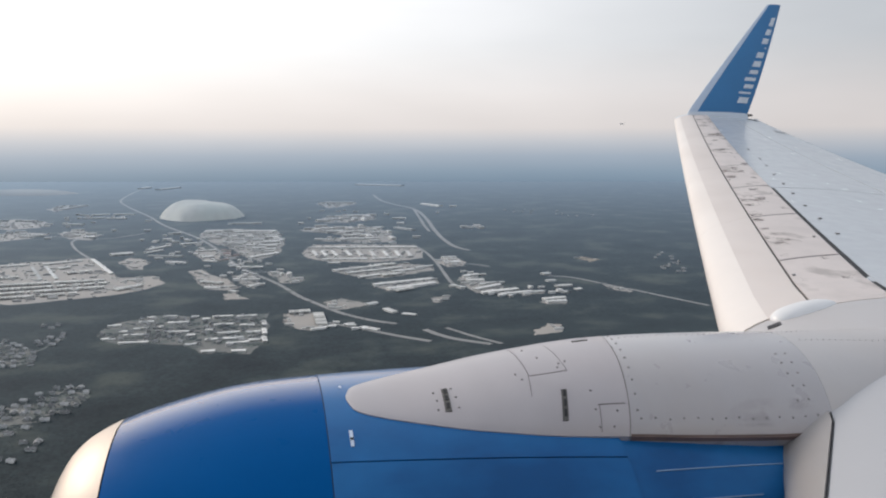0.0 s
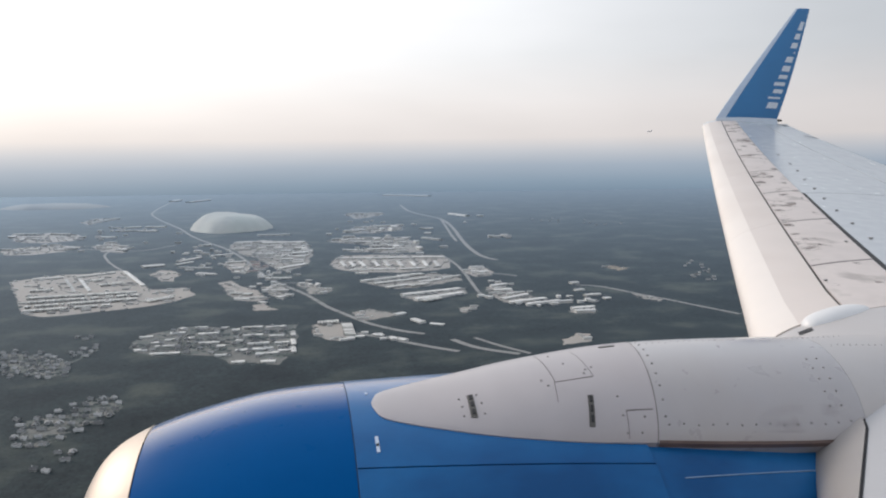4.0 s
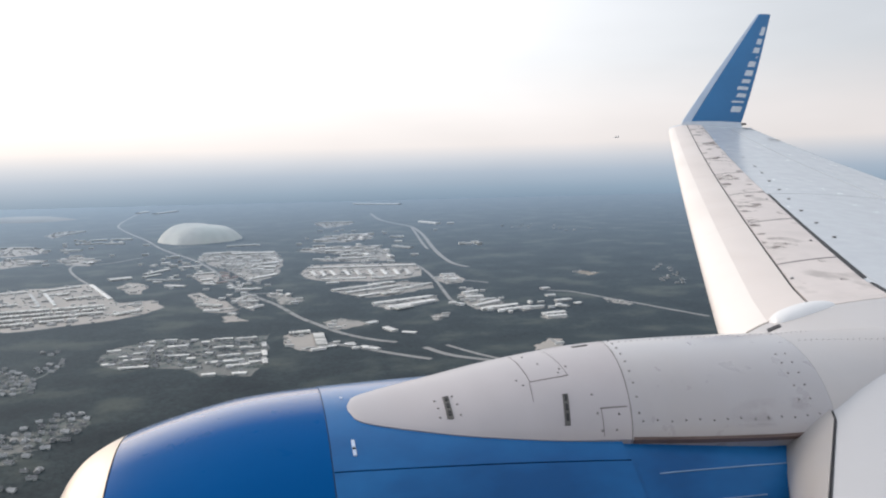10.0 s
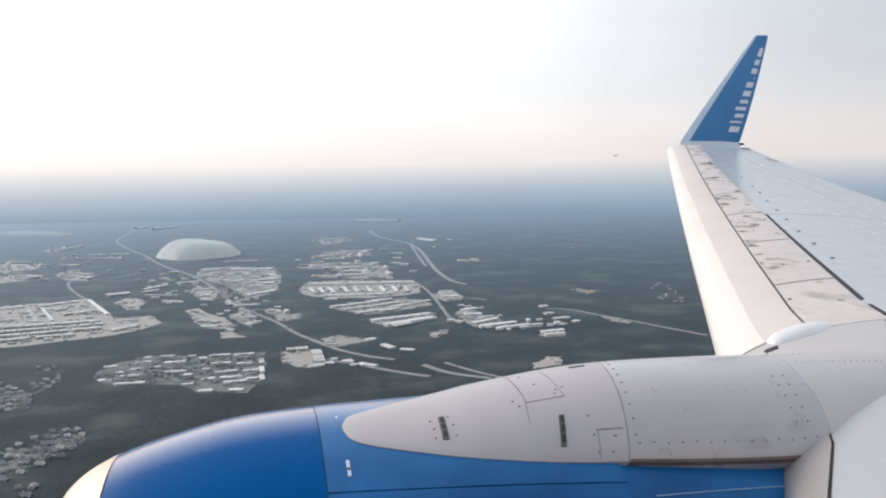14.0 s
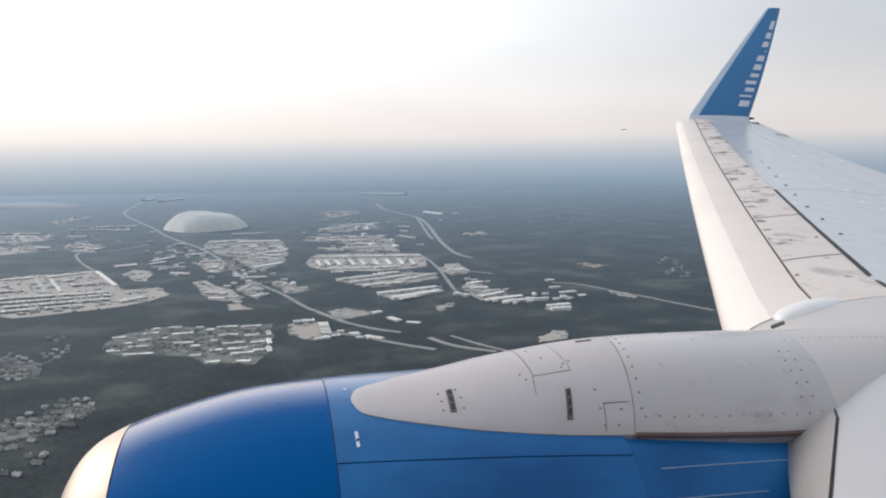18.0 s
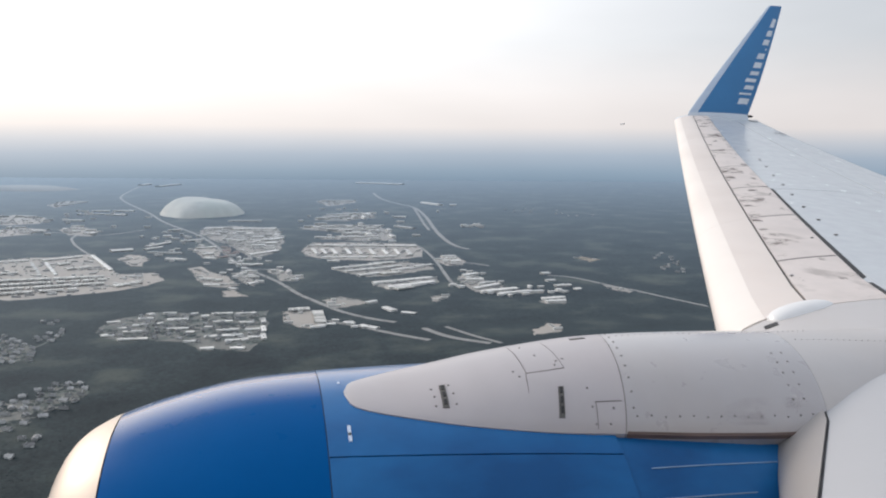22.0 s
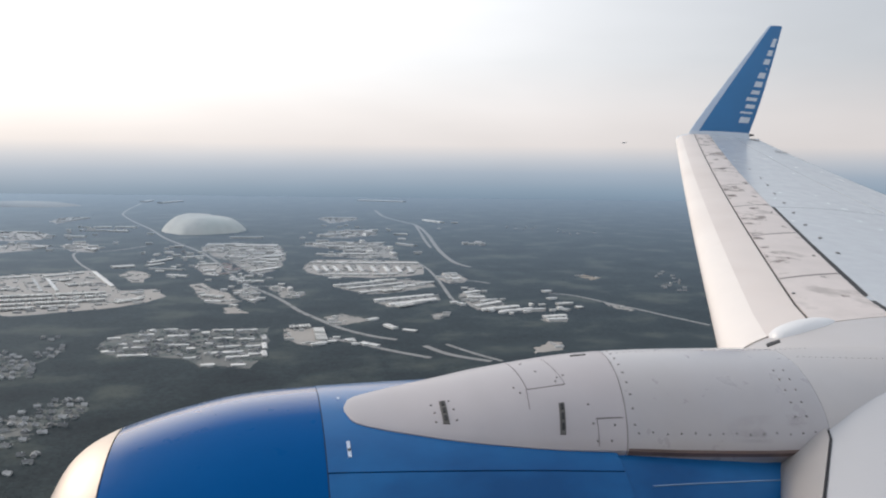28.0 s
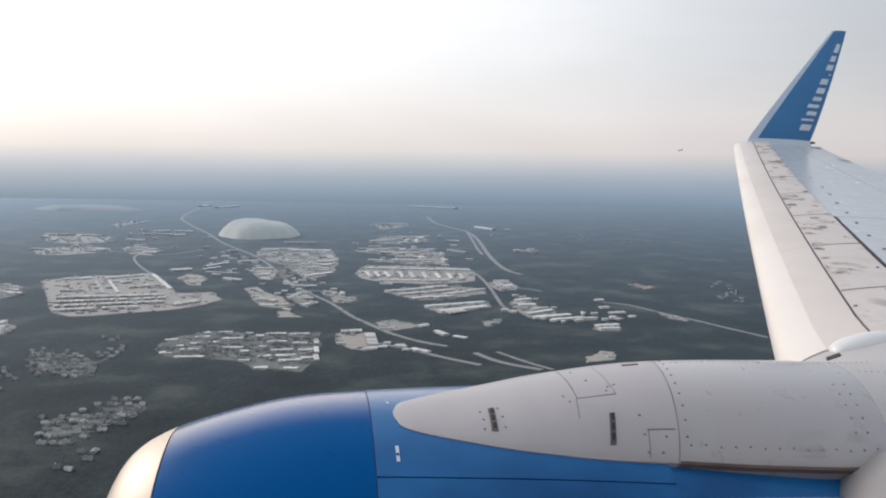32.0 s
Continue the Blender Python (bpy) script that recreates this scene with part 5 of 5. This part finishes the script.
warehouse(-24, 942, 16, 6, 6, 1.4, ROOF_W, "row_house")
warehouse(-34, 903, 12, 6, 6, 1.4, ROOF_W, "row_house")
warehouse(-27, 902, -6, 6, 7, 1.4, ROOF_W, "row_house")
warehouse(-67, 908, 11, 6, 6, 1.4, ROOF_W, "row_house")
warehouse(-61, 908, 9, 6, 7, 1.4, ROOF_W, "row_house")
warehouse(-61, 1044, 10, 6, 5, 1.4, ROOF_W, "row_house")
warehouse(-53, 1044, -2, 6, 6, 1.4, ROOF_G, "row_house")
warehouse(-45, 1044, -4, 6, 6, 1.4, ROOF_W, "row_house")
warehouse(-28, 1034, 17, 7, 6, 1.4, ROOF_W, "row_house")
warehouse(-18, 1032, -12, 7, 6, 1.4, ROOF_G, "row_house")
warehouse(-20, 992, -9, 6, 7, 1.4, ROOF_G, "row_house")
warehouse(-11, 993, 14, 6, 5, 1.4, ROOF_W, "row_house")
warehouse(-16, 951, 7, 6, 7, 1.4, ROOF_W, "row_house")
warehouse(-9, 952, 32, 6, 6, 1.4, ROOF_W, "row_house")
warehouse(-156, 1080, -4, 8, 7, 1.4, ROOF_G, "row_house")
warehouse(-146, 1081, -3, 8, 7, 1.4, ROOF_G, "row_house")
warehouse(-171, 1029, -9, 10, 6, 1.4, ROOF_W, "row_house")
warehouse(-2, 1037, -88, 30, 5, 1.4, ROOF_W, "row_house")
warehouse(-2, 992, -87, 27, 5, 1.4, ROOF_W, "row_house")
warehouse(-2, 951, -87, 25, 5, 1.4, ROOF_W, "row_house")
homes([(-197, 1018), (-159, 1105), (1, 1094), (-4, 942), (-36, 893), (-102, 961), (-179, 979)], 70)
lot("grey streets and drives between homes", M_STREET, [(-337, 1010), (-292, 996), (-259, 962), (-239, 900), (-252, 892), (-306, 912)], 6)
homes([(-357, 1034), (-295, 1008), (-259, 967), (-237, 895), (-250, 886), (-309, 904)], 64)
homes([(-267, 1001), (-255, 1017), (-241, 1035), (-231, 998), (-247, 964)], 14)
homes([(-280, 1094), (-260, 1096), (-254, 1062), (-270, 1066)], 4)
lot("grey streets and drives between homes", M_STREET, [(-239, 745), (-216, 758), (-202, 781), (-193, 796), (-183, 804), (-162, 773), (-164, 757), (-173, 727), (-191, 698), (-201, 671), (-219, 678)], 6)
homes([(-250, 752), (-218, 766), (-204, 786), (-196, 802), (-186, 812), (-159, 774), (-161, 753), (-171, 721), (-190, 692), (-198, 664), (-226, 675)], 72)
homes([(-187, 653), (-174, 655), (-168, 631), (-182, 625)], 5)
homes([(-203, 626), (-181, 614), (-177, 601), (-197, 606)], 4)
homes([(-389, 937), (-345, 949), (-302, 854), (-339, 835)], 16)
# mounds
mound(-181, 2674, 124, 150, 50, "smooth pale green-grey landfill mound")
mound(-1096, 4123, 255, 160, 20, "low tan grassed mound", True)
# roads
road("pale two-lane highway curving through the woods", [(503, 3683), (478, 3298), (489, 3128), (512, 2970), (539, 2825), (502, 2445), (462, 2172), (436, 1963), (423, 1799), (425, 1725), (440, 1681)], 15)
road("pale highway slip road", [(528, 2802), (487, 2490), (451, 2239), (433, 2074)], 11)
road("pale straight road through the works", [(-613, 4544), (-598, 3899), (-575, 3514), (-529, 3309), (-445, 3009), (-352, 2710), (-294, 2467), (-246, 2308), (-175, 2120), (-122, 1927), (-80, 1720), (-58, 1592), (-26, 1478), (-1, 1408), (21, 1344), (37, 1281), (52, 1214), (74, 1156), (90, 1111), (106, 1072), (138, 1025), (165, 1001)], 11)
road("pale works road", [(-412, 2168), (-457, 2081), (-415, 1918), (-371, 1794), (-339, 1718)], 8)
road("pale freight road", [(338, 1799), (342, 1668), (329, 1495), (314, 1367), (304, 1274), (310, 1234)], 9)
road("pale side road", [(374, 1491), (398, 1477), (417, 1443)], 8)
road("pale side road", [(79, 1026), (112, 991), (136, 960), (159, 931), (189, 900)], 11)
road("pale side road", [(194, 961), (207, 925), (222, 901), (255, 871)], 12)
road("pale side road", [(223, 964), (245, 910), (268, 870)], 8)
road("pale road through the eastern woods", [(488, 1317), (522, 1296), (542, 1243), (558, 1189), (577, 1147), (595, 1089), (622, 1016)], 9)
road("pale side road", [(-552, 2204), (-457, 2129), (-384, 2086), (-345, 2125), (-302, 2207)], 8)
road("pale side road", [(-26, 1478), (14, 1474), (59, 1369)], 6)
road("residential street", [(-103, 966), (-51, 954), (-3, 947)], 6)
road("residential street", [(-84, 1101), (-76, 988), (-67, 910)], 5)
road("residential street", [(-309, 940), (-277, 944), (-252, 946), (-242, 987), (-235, 1013)], 5)
road("residential street", [(-227, 706), (-201, 721), (-183, 755), (-163, 771)], 5)


# ---- woods ----
def lumps(seed):
    """A low uneven crown about 1 wide and 1 high, open below."""
    r = np.random.default_rng(seed)
    v, f = [(0, 0, 1.0)], []
    for ring, (z, rad) in enumerate(((0.82, 0.3), (0.42, 0.5))):
        for k in range(5):
            a = 2 * math.pi * (k + 0.5 * ring) / 5 + r.uniform(-0.25, 0.25)
            q = rad * r.uniform(0.7, 1.3)
            v.append((q * math.cos(a), q * math.sin(a), z + r.uniform(-0.12, 0.12)))
    for k in range(5):
        a, b, c, d = 1 + k, 1 + (k + 1) % 5, 6 + k, 6 + (k + 1) % 5
        f += [(0, a, b), (a, c, b), (b, c, d)]
    return np.array(v), np.array(f)


def scatter(name, label, mat, x, y, wide, tall, templates, sunk=0.0):
    """Many crowns in one mesh, each turned, scaled and stretched by chance."""
    vs, fs, n0 = [], [], 0
    pick = rng.integers(0, len(templates), len(x))
    for k, (tv, tf) in enumerate(templates):
        i = np.flatnonzero(pick == k)
        a = rng.uniform(0, 2 * math.pi, len(i))
        ca, sa = np.cos(a)[:, None], np.sin(a)[:, None]
        px = (tv[None, :, 0] * ca - tv[None, :, 1] * sa) * wide[i, None] + x[i, None]
        py = (tv[None, :, 0] * sa + tv[None, :, 1] * ca) * wide[i, None] + y[i, None]
        pz = (tv[None, :, 2] - sunk) * tall[i, None]
        vs.append(np.stack([px, py, pz], -1).reshape(-1, 3))
        fs.append((tf[None] + (np.arange(len(i)) * len(tv))[:, None, None] + n0).reshape(-1, 3))
        n0 += len(i) * len(tv)
    v, f = np.concatenate(vs).astype(np.float32), np.concatenate(fs).astype(np.int32)
    me = bpy.data.meshes.new(name)
    me.vertices.add(len(v))
    me.vertices.foreach_set("co", v.ravel())
    me.loops.add(f.size)
    me.loops.foreach_set("vertex_index", f.ravel())
    me.polygons.add(len(f))
    me.polygons.foreach_set("loop_start", np.arange(0, f.size, 3, dtype=np.int32))
    me.polygons.foreach_set("use_smooth", np.ones(len(f), bool))
    me.update(calc_edges=True)
    me.materials.append(mat)
    return tagged(new(name, me), label, "woods", kind="stuff")


def places(y0, y1, gap):
    """Jittered spots on wooded ground in the wedge of land before the wing."""
    xs, ys = np.meshgrid(np.arange(-0.5 * y1, 0.8 * y1, gap), np.arange(y0, y1, gap))
    x = (xs + rng.uniform(-1.0, 1.0, xs.shape) * gap).ravel()
    y = (ys + rng.uniform(-1.0, 1.0, ys.shape) * gap).ravel()
    ok = (x > -0.46 * y - 60) & (x < 0.76 * y + 40) & ((y > 980) | (x < 0.22 * y + 40))
    i, j = ((y - OY) / CELL).astype(int), ((x - OX) / CELL).astype(int)
    in_grid = (i >= 0) & (i < FREE.shape[0]) & (j >= 0) & (j < FREE.shape[1])
    free = np.zeros(len(x), bool)
    free[in_grid] = FREE[i[in_grid], j[in_grid]]
    ok &= ~free
    return x[ok], y[ok]


CROWNS = [lumps(20 + k) for k in range(8)]
EDGES = [440 * (5300 / 440) ** (k / 9) for k in range(10)]
WORDS = ["dense dark green mixed woodland seen from above", "grey-green woodland between the yards", "blue-green woodland far off in the haze"]
for k, (y0, y1) in enumerate(zip(EDGES, EDGES[1:])):
    gap = 0.0033 * (y0 + y1) / 2
    x, y = places(y0, y1, gap)
    scatter("woods", WORDS[k // 3], M_WOODS, x, y, gap * rng.uniform(0.9, 1.8, len(x)) * rng.uniform(1, 1.8, len(x)), rng.uniform(0.35, 0.95, len(x)), CROWNS, 0.4)


# ---- an airliner far off over the horizon ----
other = tagged(new("distant_airplane"), "tiny grey airliner far off in the haze", "airplane")
other.matrix_basis = pose(1640, 3480, 324, 0, 0, 25)
M_GREY = material("distant_airliner_grey", (0.42, 0.45, 0.48), 0.5, var=0.05, scale=0.2)
tube = [[(x, 1.9 * r * math.cos(a), 1.9 * r * math.sin(a)) for a in np.linspace(0, 2 * math.pi, 12, endpoint=False)]
        for x, r in ((-16, 0.1), (-14.5, 0.6), (-12, 1), (8, 1), (14, 0.5), (17, 0.12))]
part("fuselage", loft(tube, closed=True, caps=True), M_GREY, other)
for side in (-1, 1):
    part("wing", loft([[(x, side * y, z + t) for x, t in ((x0, 0), (x0 + c * 0.3, 0.3), (x0 + c, 0), (x0 + c * 0.3, -0.15))]
                       for y, x0, c, z in ((1, -4, 6.5, -1), (15, 4, 1.8, 0.6))], closed=True, caps=True), M_GREY, other)
    part("tailplane", loft([[(x, side * y, z) for x, z in ((x0, 0.8), (x0 + c * 0.4, 1.0), (x0 + c, 0.8))] for y, x0, c in ((0.5, 12, 3.5), (5.5, 15, 1.6))],
                           closed=True, caps=True), M_GREY, other)
part("fin", loft([[(x, y, z) for x, y in ((x0, 0), (x0 + c * 0.4, 0.2), (x0 + c, 0), (x0 + c * 0.4, -0.2))] for z, x0, c in ((1.5, 10.5, 5), (7.5, 15, 2))],
                 closed=True, caps=True), M_GREY, other)
